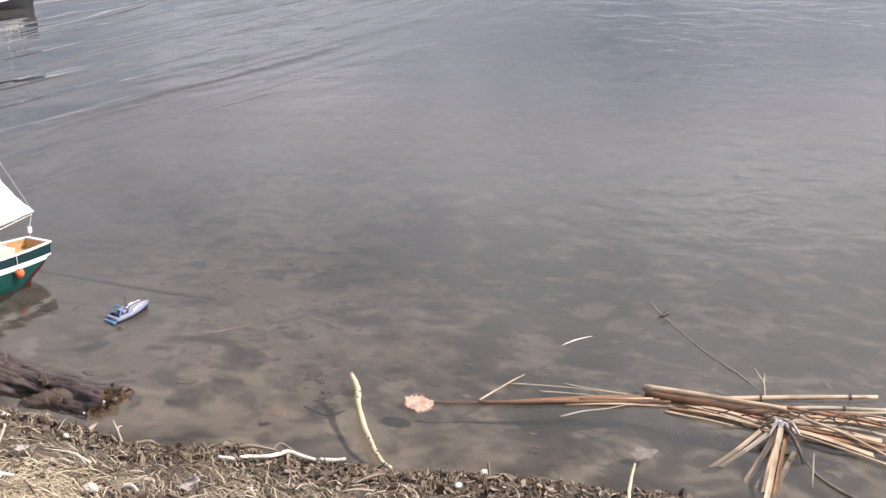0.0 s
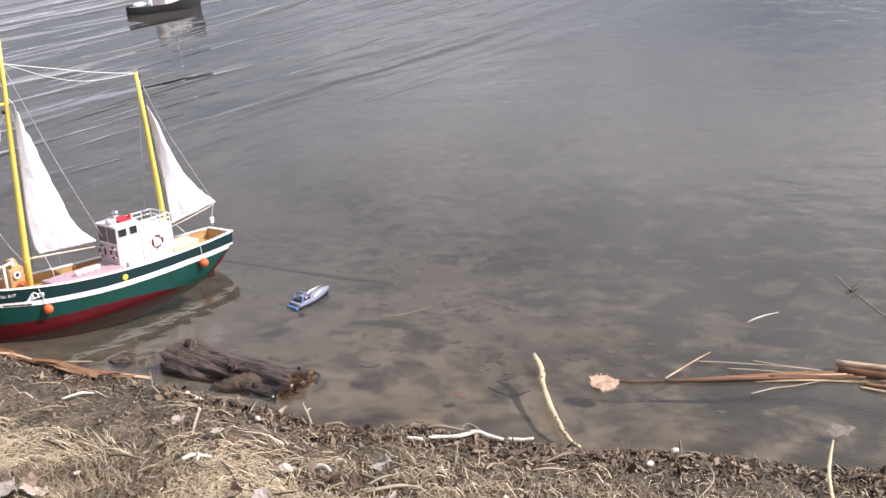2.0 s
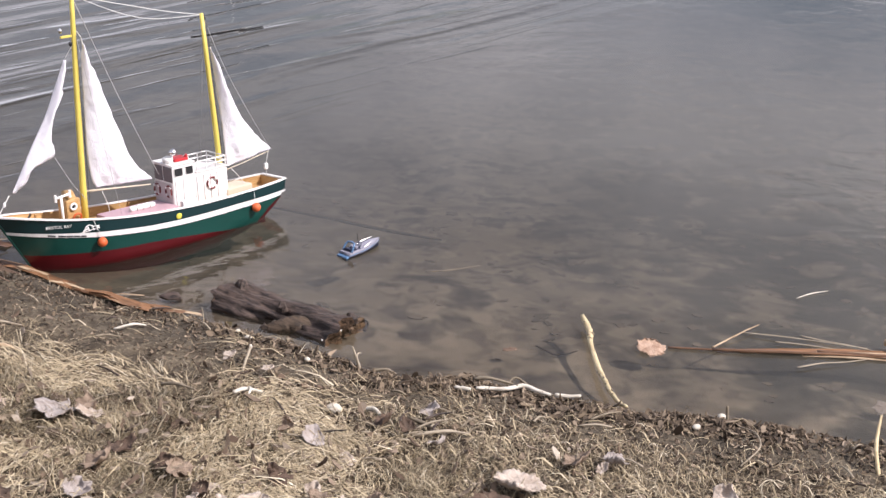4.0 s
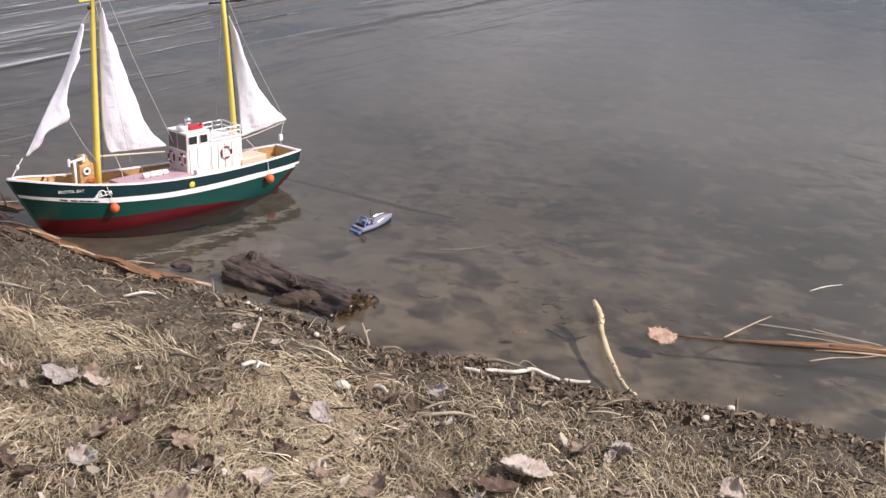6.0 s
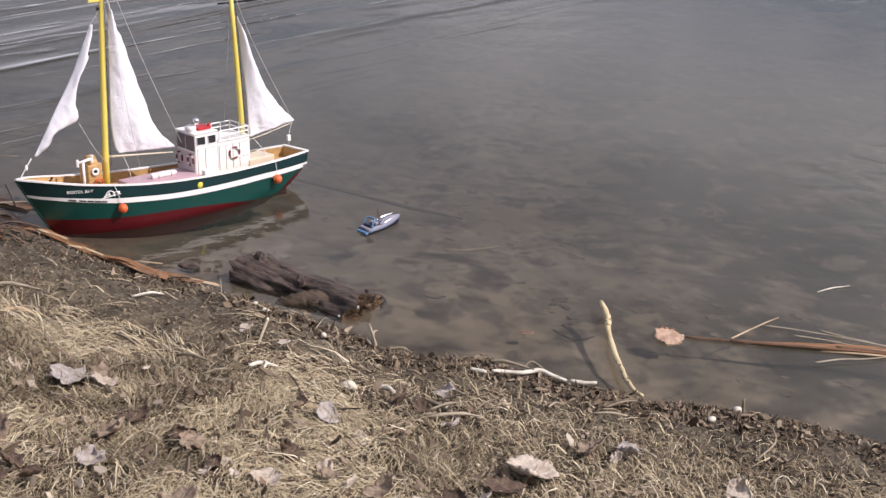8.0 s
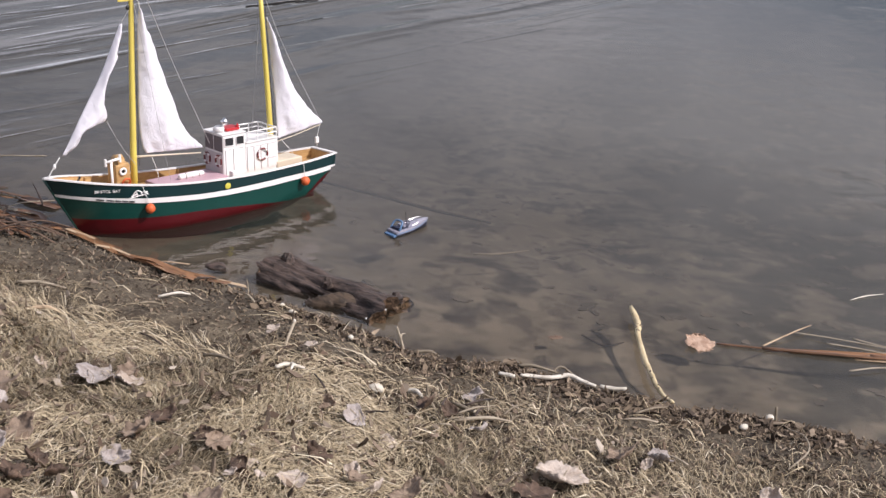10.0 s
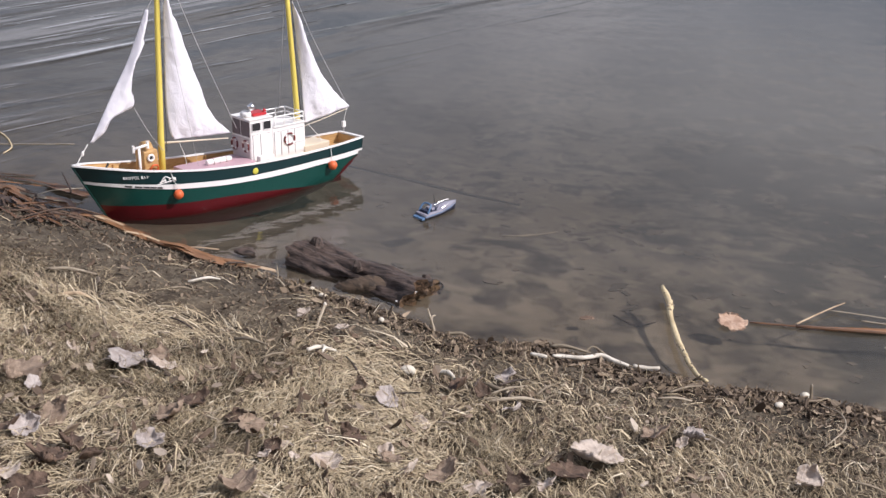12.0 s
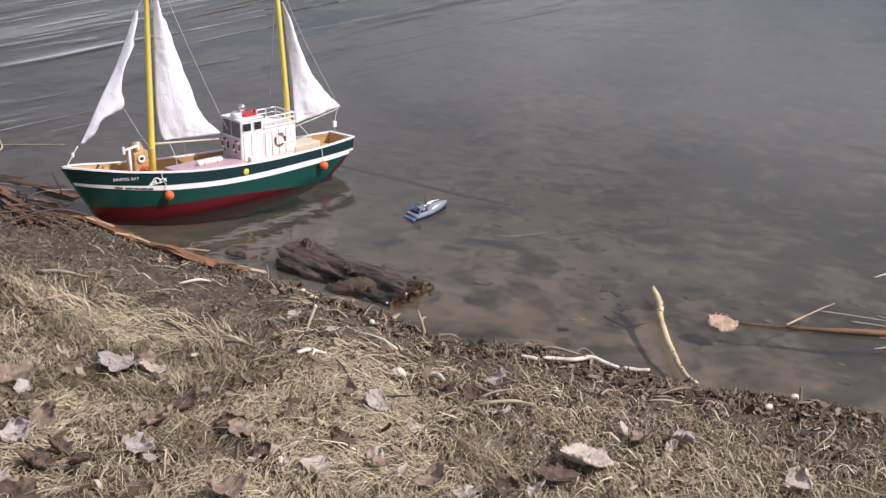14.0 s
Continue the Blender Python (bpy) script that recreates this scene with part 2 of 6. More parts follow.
def cloth_material():
    n = Nodes("sailcloth")
    co = n.where()
    weave = n.noise(n.stretch(co, (1, 1, 1)), 700.0, 2)
    crease, stain = n.noise(co, 28.0, 5, 0.6, 0.8), n.noise(co, 9.0)
    col = n.mix(n.math("MULTIPLY", n.ramp(stain, 0.5, 0.75), 0.3), (0.83, 0.81, 0.86), (0.66, 0.6, 0.66))
    node = n.add("BsdfPrincipled", Base_Color=col, Roughness=0.85,
                 Normal=n.bump(n.math("ADD", crease, n.math("MULTIPLY", weave, 0.05)), 0.4, 0.012))
    thin = n.add("BsdfTranslucent", Color=(0.8, 0.78, 0.82))
    both = n.add("MixShader", Fac=0.12)
    n.tree.links.new(node.outputs[0], both.inputs[1])
    n.tree.links.new(thin.outputs[0], both.inputs[2])
    n.tree.links.new(both.outputs[0], n.out.inputs[0])
    return n.mat


M_GROUND, M_WATER = ground_material(), water_material()
M_GRASS = straw_material("dry grass", [(0.14, 0.105, 0.064), (0.42, 0.338, 0.214), (0.63, 0.53, 0.36), (0.23, 0.178, 0.11), (0.53, 0.44, 0.288), (0.22, 0.168, 0.104), (0.79, 0.7, 0.525)])
M_CHIPS = straw_material("rotted litter", [(0.04, 0.028, 0.02), (0.09, 0.065, 0.045), (0.2, 0.15, 0.1), (0.06, 0.042, 0.03), (0.36, 0.28, 0.2), (0.05, 0.036, 0.026)], 0.75)
M_MOULD = straw_material("torn leaf scraps", [(0.05, 0.034, 0.024), (0.13, 0.088, 0.06), (0.24, 0.18, 0.13), (0.07, 0.05, 0.036), (0.34, 0.27, 0.2), (0.1, 0.07, 0.048), (0.56, 0.48, 0.39)], 0.8)
M_SUNK = straw_material("sunken litter", [(0.1, 0.085, 0.068), (0.14, 0.117, 0.092), (0.2, 0.165, 0.128)], 0.9)
M_CLOTH = cloth_material()
M_NAVY = painted("dark green topside paint", (0.003, 0.026, 0.029), 0.35)
M_GREEN = painted("green hull paint", (0.002, 0.046, 0.037), 0.3)
M_RED = painted("red bottom paint", (0.075, 0.0016, 0.0045), 0.3)
M_WHITE = painted("white paint", (0.8, 0.78, 0.76), 0.4, 0.12)
M_LILAC = painted("pink deck paint", (0.52, 0.34, 0.38), 0.5, 0.15)
M_GREYWALL = painted("pale front panel", (0.52, 0.47, 0.47), 0.5, 0.2)
M_YELLOW = painted("yellow mast paint", (0.72, 0.58, 0.12), 0.4, 0.2)
M_ORANGE = painted("orange float", (0.6, 0.115, 0.03), 0.5, 0.35)
M_SIGNAL = painted("red hatch paint", (0.42, 0.012, 0.018), 0.4, 0.1)
M_BLACK = painted("black fitting", (0.02, 0.02, 0.022), 0.45, 0.1)
M_BADGE = painted("yellow badge", (0.6, 0.54, 0.07), 0.4, 0.4)
M_PLY = timber("varnished plywood", (0.56, 0.36, 0.165), (0.4, 0.235, 0.095), (1.5, 8, 8), 14.0, 0.4, 0.0008)
M_BELT = painted("brown-red belt", (0.16, 0.03, 0.03), 0.5, 0.2)
M_CORD = painted("white cord", (0.72, 0.71, 0.68), 0.8, 0.2)
M_WIRE = painted("thin grey line", (0.42, 0.41, 0.4), 0.6, 0.1)
M_CREAM = painted("cream deck paint", (0.66, 0.57, 0.44), 0.5, 0.2)
M_OUTLINE = painted("grey panel groove", (0.4, 0.36, 0.37), 0.6, 0.2)
M_PANE = painted("dark window pane", (0.03, 0.03, 0.032), 0.12, 0.05)
M_FROST = painted("clouded front pane", (0.16, 0.135, 0.14), 0.12, 0.3)
M_CHROME = Nodes("bright metal").finish((0.75, 0.75, 0.76), 0.25, metal=1.0)
M_LOG = timber("rotten wet log", (0.12, 0.086, 0.07), (0.014, 0.0105, 0.009), (1.6, 7, 7), 10.0, 0.5, 0.018)
M_STUB = timber("barkless brown wood", (0.15, 0.105, 0.07), (0.035, 0.025, 0.018), (1.6, 6, 6), 12.0, 0.6, 0.012)
M_LOGEND = timber("broken log end", (0.34, 0.22, 0.135), (0.045, 0.03, 0.02), (5, 5, 5), 16.0, 0.75, 0.01)
M_PEELED = timber("peeled yellow stick", (0.68, 0.57, 0.36), (0.5, 0.38, 0.21), (1, 6, 6), 20.0, 0.6, 0.001)
M_BLEACHED = timber("bleached stick", (0.72, 0.67, 0.58), (0.5, 0.45, 0.37), (1, 6, 6), 25.0, 0.7, 0.001)
M_TWIG = timber("grey twig", (0.3, 0.25, 0.18), (0.15, 0.12, 0.085), (1, 6, 6), 25.0, 0.8, 0.001)
M_SUNKWOOD = timber("waterlogged bark", (0.09, 0.065, 0.05), (0.03, 0.022, 0.018), (1, 6, 6), 25.0, 0.8, 0.001)
M_REED = timber("dry reed", (0.56, 0.43, 0.29), (0.34, 0.235, 0.145), (1, 12, 12), 14.0, 0.55, 0.0012)
M_REEDRED = timber("wet rust-brown reed", (0.31, 0.16, 0.08), (0.17, 0.088, 0.044), (1, 12, 12), 14.0, 0.45, 0.001)
M_REEDDARK = timber("dark wet reed", (0.2, 0.105, 0.056), (0.1, 0.054, 0.031), (1, 12, 12), 14.0, 0.4, 0.001)
M_REEDGREY = timber("weathered reed", (0.42, 0.36, 0.27), (0.27, 0.22, 0.16), (1, 12, 12), 14.0, 0.7, 0.001)
M_LEAFPALE = leafy("pale dry leaf", (0.58, 0.5, 0.43), (0.38, 0.3, 0.235))
M_LEAFTAN = leafy("tan dead leaf", (0.35, 0.265, 0.195), (0.19, 0.135, 0.095))
M_LEAFGREY = leafy("grey leaf", (0.5, 0.45, 0.42), (0.33, 0.28, 0.25))
M_LEAFBROWN = leafy("brown dead leaf", (0.16, 0.105, 0.073), (0.06, 0.04, 0.029))
M_LEAFWET = leafy("tan floating leaf", (0.52, 0.375, 0.28), (0.32, 0.195, 0.13))
M_STONE = painted("pale pebble", (0.6, 0.55, 0.46), 0.7, 0.4, 60.0)
M_TOYBLUE = painted("light blue plastic", (0.1, 0.19, 0.33), 0.3, 0.1)
M_TOYWHITE = painted("grey white plastic", (0.25, 0.247, 0.3), 0.6, 0.5, 90.0, 0.25)
M_TOYDARK = painted("dark blue trim", (0.012, 0.017, 0.042), 0.35, 0.1)


# ---- mesh helpers ----
def mesh_of(name, verts, faces, material, smooth=False):
    me = bpy.data.meshes.new(name)
    me.from_pydata([tuple(v) for v in verts], [], faces)
    me.materials.append(material)
    if smooth:
        me.polygons.foreach_set("use_smooth", [True] * len(me.polygons))
    me.update()
    return me


def part(name, shape, material, parent=None, label="", smooth=False):
    """Links (verts, faces) or a bmesh as one mesh object, under a thing or a part."""
    if isinstance(shape, bmesh.types.BMesh):
        me = bpy.data.meshes.new(name)
        bmesh.ops.recalc_face_normals(shape, faces=shape.faces[:])
        shape.to_mesh(me)
        shape.free()
        me.materials.append(material)
        me.polygons.foreach_set("use_smooth", [smooth] * len(me.polygons))
    else:
        me = mesh_of(name, *shape, material, smooth)
    ob = new(name, me)
    ob.parent = parent
    if label:
        tagged(ob, label)
    return ob


def joined(shapes):
    verts, faces = [], []
    for v, f in shapes:
        base = len(verts)
        verts.extend(v)
        faces.extend([[i + base for i in face] for face in f])
    return verts, faces


def moved(shape, m):
    return [m @ Vector(v) for v in shape[0]], shape[1]


def block(x0, x1, y0, y1, z0, z1, bevel=0.0):
    """A box with softened edges, as a bmesh."""
    bm = bmesh.new()
    bmesh.ops.create_cube(bm, size=1.0)
    for v in bm.verts:
        v.co = Vector(((x0 + x1) / 2 + v.co.x * (x1 - x0), (y0 + y1) / 2 + v.co.y * (y1 - y0), (z0 + z1) / 2 + v.co.z * (z1 - z0)))
    if bevel:
        bmesh.ops.bevel(bm, geom=bm.edges[:], offset=bevel, segments=2, profile=0.6, affect="EDGES")
    return bm


def tube(points, radii, sides=8, wobble=0.0, seed=0):
    """A closed tube along points; radii one number or one for each point."""
    pts = [Vector(p) for p in points]
    rad = radii if isinstance(radii, (list, tuple)) else [radii] * len(pts)
    rng = random.Random(seed)
    verts, faces = [], []
    for i, p in enumerate(pts):
        way = (pts[min(i + 1, len(pts) - 1)] - pts[max(i - 1, 0)]).normalized()
        a = way.cross(Vector((0, 0, 1)) if abs(way.z) < 0.9 else Vector((0, 1, 0))).normalized()
        b = way.cross(a)
        for j in range(sides):
            th = 2 * math.pi * j / sides
            r = rad[i] * (1 + wobble * (rng.random() - 0.5))
            verts.append(p + r * (math.cos(th) * a + math.sin(th) * b))
    for i in range(len(pts) - 1):
        for j in range(sides):
            k = (j + 1) % sides
            faces.append([i * sides + j, i * sides + k, (i + 1) * sides + k, (i + 1) * sides + j])
    faces.append(list(range(sides))[::-1])
    faces.append([(len(pts) - 1) * sides + j for j in range(sides)])
    return verts, faces


def smooth_line(points, steps=4):
    """More points along a smooth curve through those given."""
    pts = [Vector(p) for p in points]
    ext = [2 * pts[0] - pts[1]] + pts + [2 * pts[-1] - pts[-2]]
    out = []
    for i in range(1, len(ext) - 2):
        a, b, c, d = ext[i - 1:i + 3]
        for s in range(steps):
            t = s / steps
            out.append(0.5 * ((2 * b) + (c - a) * t + (2 * a - 5 * b + 4 * c - d) * t * t + (3 * b - 3 * c + d - a) * t ** 3))
    return out + [pts[-1]]


def ring(center, normal, radius, thick, n=24, m=8):
    """A torus."""
    w = Vector(normal).normalized()
    a = w.cross(Vector((0, 0, 1)) if abs(w.z) < 0.9 else Vector((1, 0, 0))).normalized()
    b = w.cross(a)
    verts, faces = [], []
    for i in range(n):
        th = 2 * math.pi * i / n
        out = math.cos(th) * a + math.sin(th) * b
        for j in range(m):
            ph = 2 * math.pi * j / m
            verts.append(Vector(center) + out * (radius + thick * math.cos(ph)) + w * thick * math.sin(ph))
    for i in range(n):
        for j in range(m):
            faces.append([i * m + j, i * m + (j + 1) % m, (i + 1) % n * m + (j + 1) % m, (i + 1) % n * m + j])
    return verts, faces


def ball(center, radius, scale=(1, 1, 1), n=14, m=8):
    verts = [Vector(center) + Vector((0, 0, radius * scale[2]))]
    faces = []
    for i in range(1, m):
        th = math.pi * i / m
        for j in range(n):
            ph = 2 * math.pi * j / n
            verts.append(Vector(center) + Vector((radius * scale[0] * math.sin(th) * math.cos(ph), radius * scale[1] * math.sin(th) * math.sin(ph), radius * scale[2] * math.cos(th))))
    verts.append(Vector(center) - Vector((0, 0, radius * scale[2])))
    for j in range(n):
        faces.append([0, 1 + j, 1 + (j + 1) % n])
        faces.append([len(verts) - 1, len(verts) - 1 - n + (j + 1) % n, len(verts) - 1 - n + j])
    for i in range(m - 2):
        for j in range(n):
            a, b = 1 + i * n + j, 1 + i * n + (j + 1) % n
            faces.append([a, a + n, b + n, b])
    return verts, faces


# ---- ground, bed and water ----
SHORE_X = [-12, -3, -1.76, -1.46, -1.29, -1.17, -1.05, -0.92, -0.63, -0.34, -0.19, 0.085, 0.345, 0.58, 0.84, 1.23, 2.0, 3.0, 12.0]
SHORE_Y = [10.1, 5.68, 5.02, 4.84, 4.695, 4.61, 4.54, 4.475, 4.285, 4.07, 3.925, 3.89, 3.74, 3.65, 3.58, 3.43, 3.06, 2.52, -2.1]


def inland(x, y):
    """Metres up the bank from the shoreline; negative out in the pond."""
    return (float(np.interp(x, SHORE_X, SHORE_Y)) - y) * 0.88


def ground_z(x, y, rough=True):
    d = inland(x, y)
    if rough and abs(x) < 12 and -12 < d < 12:
        d += 0.035 * noise.noise(Vector((x * 6, y * 6, 3.3))) + 0.015 * noise.noise(Vector((x * 21, y * 21, 9.1)))
    if d > 0:
        z = (0.007 + 0.012 * min(1.0, max(0.0, (x + 1.3) / 0.6))) * (1 - math.exp(-d / 0.012)) + 0.15 * min(d, 3.2) + 0.03 * max(0, min(d - 3.2, 10))
        if rough and abs(x) < 12 and d < 12:
            z += 0.012 * noise.noise(Vector((x * 9, y * 9, 0))) + 0.007 * noise.noise(Vector((x * 31, y * 31, 5)))
            z += 0.02 * (1 - min(1, d / 1.5)) * max(0, noise.noise(Vector((x * 14, y * 14, 7)))) * min(1, d / 0.05)
        return max(z, 0.004)
    e = -d
    z = -0.16 * e if e < 3 else -0.48 - 0.06 * min(e - 3, 20)
    if rough and abs(x) < 12 and e < 12:
        z += 0.02 * noise.noise(Vector((x * 3, y * 3, 2))) * min(1, e / 0.3)
    return z


def axis(dense_lo, dense_hi, step, far):
    mid = list(np.arange(dense_lo, dense_hi + step / 2, step))
    out, gap, v = [], step, dense_hi
    while v < far:
        gap *= 1.35
        v += gap
        out.append(v)
    low, gap, v = [], step, dense_lo
    while v > -far:
        gap *= 1.35
        v -= gap
        low.append(v)
    return low[::-1] + mid + out


def build_ground():
    xs, ys = axis(-3.2, 3.2, 0.025, 1500), axis(2.0, 6.2, 0.025, 1500)
    verts = [(x, y, ground_z(x, y)) for y in ys for x in xs]
    w = len(xs)
    faces = [[j * w + i, j * w + i + 1, (j + 1) * w + i + 1, (j + 1) * w + i] for j in range(len(ys) - 1) for i in range(w - 1)]
    tagged(new("ground", mesh_of("ground", verts, faces, M_GROUND, True)), "muddy grassy pond bank sloping under shallow water", "ground", kind="structure")
    s = 1500.0
    me = mesh_of("water", [(-s, -s, 0), (s, -s, 0), (s, s, 0), (-s, s, 0)], [[0, 1, 2, 3]], M_WATER)
    tagged(new("water", me), "murky grey-brown pond water with soft ripples", "water", kind="structure")


build_ground()


# ---- the fishing boat ----
BOAT = pose(-1.6875, 4.8805, -0.0154, 0, 0, 40.07) @ Matrix.Scale(1.0137, 4)  # local x runs aft from the stem, y to the far side
LENGTH = 1.255
HEEL = 0.11


def curve(xs, ys):
    return lambda q: float(np.interp(q, xs, ys))


sheer = curve([0, .05, .12, .21, .315, .43, .55, .68, .815, .96, 1.125, 1.255], [.264, .26, .248, .23, .214, .198, .187, .178, .171, .168, .165, .164])
half_beam = curve([0, .03, .08, .15, .25, .35, .48, .6, .75, .9, 1.05, 1.15, 1.22, 1.255], [.003, .032, .068, .1, .128, .148, .161, .166, .163, .153, .135, .116, .099, .089])
stripe_hi = curve([0, .097, .195, .3, .415, .54, .67, .81, .96, 1.125, 1.255], [.203, .19, .176, .162, .151, .14, .134, .131, .129, .123, .119])
stripe_lo = curve([0, .09, .19, .293, .41, .535, .67, .81, .96, 1.13, 1.255], [.191, .176, .158, .142, .13, .119, .112, .108, .106, .102, .1])
keel = curve([0, .9, 1.0, 1.06, 1.12, 1.18, 1.255], [-.06, -.058, -.05, -.035, -.005, .032, .092])
boot_line = curve([0, .05, .155, .27, .39, .52, .66, .82, 1.0, 1.1, 1.255], [.1, .094, .087, .08, .074, .07, .06, .042, .016, .012, .02])


def boot_top(q):
    tucked = max(0.0, 1 - ((q - 1.165) / 0.088) ** 2)  # the red runs up under the counter
    return max(boot_line(q), keel(q) + 0.002 + 0.045 * tucked)


def hull_point(q, z, side=-1, proud=0.0):
    """A place on the planking: q metres along the sheer from the stem, z height, side -1 near."""
    s = q / LENGTH
    top = sheer(q)
    drop = max(0.0, top - z)
    stem, stern = 0.53 * max(0.0, 0.262 - z), LENGTH - 0.1 * max(0.0, 0.163 - z) - 0.5 * max(0.0, 0.085 - z)
    x = stem * (1 - s) ** 2.2 + q - (LENGTH - stern) * s ** 8
    fore, aft = max(0.0, 1 - q / 0.4), max(0.0, (q - 0.85) / 0.4)
    slope = 0.12 + 1.5 * fore ** 2 + 1.9 * aft ** 2
    if q > 0.93:
        aft_fill = min(1.0, max(0.0, (z - keel(q)) / 0.018 + 0.02)) ** 0.5
        slope = slope * (1 - min(1, (q - 0.93) / 0.2)) + 0.4 * min(1, (q - 0.93) / 0.2)
    else:
        aft_fill = 1.0
    y = aft_fill * half_beam(q) * max(0.03, 1 - slope * drop - 9.0 * max(0, 0.03 - z) ** 1.15) + proud
    return Vector((x, side * y, z))


def hull_band(hi, lo, rows, proud=0.0, n=56):
    """Planking between two heights, both sides, closed across the transom."""
    verts, faces = [], []
    qs = [LENGTH * (i / n) ** 1.15 for i in range(n + 1)]
    for side in (-1, 1):
        base = len(verts)
        for q in qs:
            for r in range(rows + 1):
                z = hi(q) + (lo(q) - hi(q)) * r / rows
                verts.append(hull_point(q, z, side, proud))
        for i in range(n):
            for r in range(rows):
                a = base + i * (rows + 1) + r
                face = [a, a + 1, a + rows + 2, a + rows + 1]
                faces.append(face if side < 0 else face[::-1])
    half = (n + 1) * (rows + 1)
    for r in range(rows):
        a, b = n * (rows + 1) + r, half + n * (rows + 1) + r
        faces.append([a, a + 1, b + 1, b])
        a, b = r, half + r
        faces.append([a, b, b + 1, a + 1])
    return verts, faces


def deck_z(q):
    return sheer(q) - 0.042


def build_sail(name, luff, leech, belly, parent, label, seed, cols=26):
    """Cloth between two edges given as (x, z) lines from head to foot, bellied and creased."""
    lu, le = smooth_line([(x, 0, z) for x, z in luff], 10), smooth_line([(x, 0, z) for x, z in leech], 10)
    rows = min(len(lu), len(le))
    pick = lambda line, i: line[round(i * (len(line) - 1) / (rows - 1))]
    verts, faces = [], []
    for i in range(rows):
        a, b = pick(lu, i), pick(le, i)
        for j in range(cols + 1):
            u, v = j / cols, i / (rows - 1)
            p = a.lerp(b + Vector((0.009 * noise.noise(Vector((seed, v * 9, 0))) + 0.004 * noise.noise(Vector((seed, v * 23, 5))), 0, 0)), u)
            fold = 0.012 * noise.noise(Vector((p.x * 14 + seed, p.z * 6, 1))) + 0.004 * noise.noise(Vector((p.x * 40 + p.z * 12, p.z * 15 + seed, 4)))
            fold += 0.0045 * (0.3 - abs(noise.noise(Vector((p.x * 34 + p.z * 9 + seed, p.z * 13, 8))))) + 0.0035 * (0.3 - abs(noise.noise(Vector((p.x * 24, p.z * 40 + seed, 6))))) * v
            p.y = belly * math.sin(math.pi * u) * math.sin(math.pi * min(1, v * 0.9 + 0.1)) + fold * min(1, 5 * u) * v ** 0.5
            verts.append(p)
    for i in range(rows - 1):
        for j in range(cols):
            a = i * (cols + 1) + j
            faces.append([a, a + 1, a + cols + 2, a + cols + 1])
    ob = part(name, (verts, faces), M_CLOTH, parent, label, True)
    mod = ob.modifiers.new("thickness", "SOLIDIFY")
    mod.thickness = 0.0012
    return ob


def lettering(name, text, size, material, parent, m, label=""):
    cu = bpy.data.curves.new(name, "FONT")
    cu.body, cu.size, cu.extrude, cu.align_x = text, size, 0.0006, "CENTER"
    tmp = bpy.data.objects.new(name, cu)
    scene.collection.objects.link(tmp)
    me = bpy.data.meshes.new_from_object(tmp.evaluated_get(bpy.context.evaluated_depsgraph_get()))
    bpy.data.objects.remove(tmp)
    me.materials.clear()
    me.materials.append(material)
    ob = new(name, me)
    ob.parent = parent
    ob.matrix_basis = m
    return tagged(ob, label) if label else ob


def on_side(q, z, proud=0.0015):
    """A pose on the near planking: x along it aft, y up it, z outward."""
    p = hull_point(q, z)
    ax = (hull_point(q + 0.02, z) - hull_point(q - 0.02, z)).normalized()
    up = (hull_point(q, z + 0.01) - hull_point(q, z - 0.01)).normalized()
    out = ax.cross(up).normalized()
    up = out.cross(ax)
    m = Matrix((ax, up, out)).transposed().to_4x4()
    m.translation = p + out * proud
    return m


def bar_on_side(name, q0, q1, z0, z1, material, parent, label="", steps=6):
    """A thin plate that follows the near planking."""
    verts, faces = [], []
    for i in range(steps + 1):
        t = i / steps
        q, z = q0 + (q1 - q0) * t, z0(q0 + (q1 - q0) * t) if callable(z0) else z0
        h = (z1(q) if callable(z1) else z1)
        for zz in (z, h):
            for pr in (0.0008, 0.0022):
                verts.append(on_side(q, zz, pr).translation)
    for i in range(steps):
        a, b = 4 * i, 4 * i + 4
        for e, f in ((0, 1), (1, 3), (3, 2), (2, 0)):
            faces.append([a + e, a + f, b + f, b + e])
    faces += [[0, 2, 3, 1], [4 * steps, 4 * steps + 1, 4 * steps + 3, 4 * steps + 2]]
    return part(name, (verts, faces), material, parent, label)


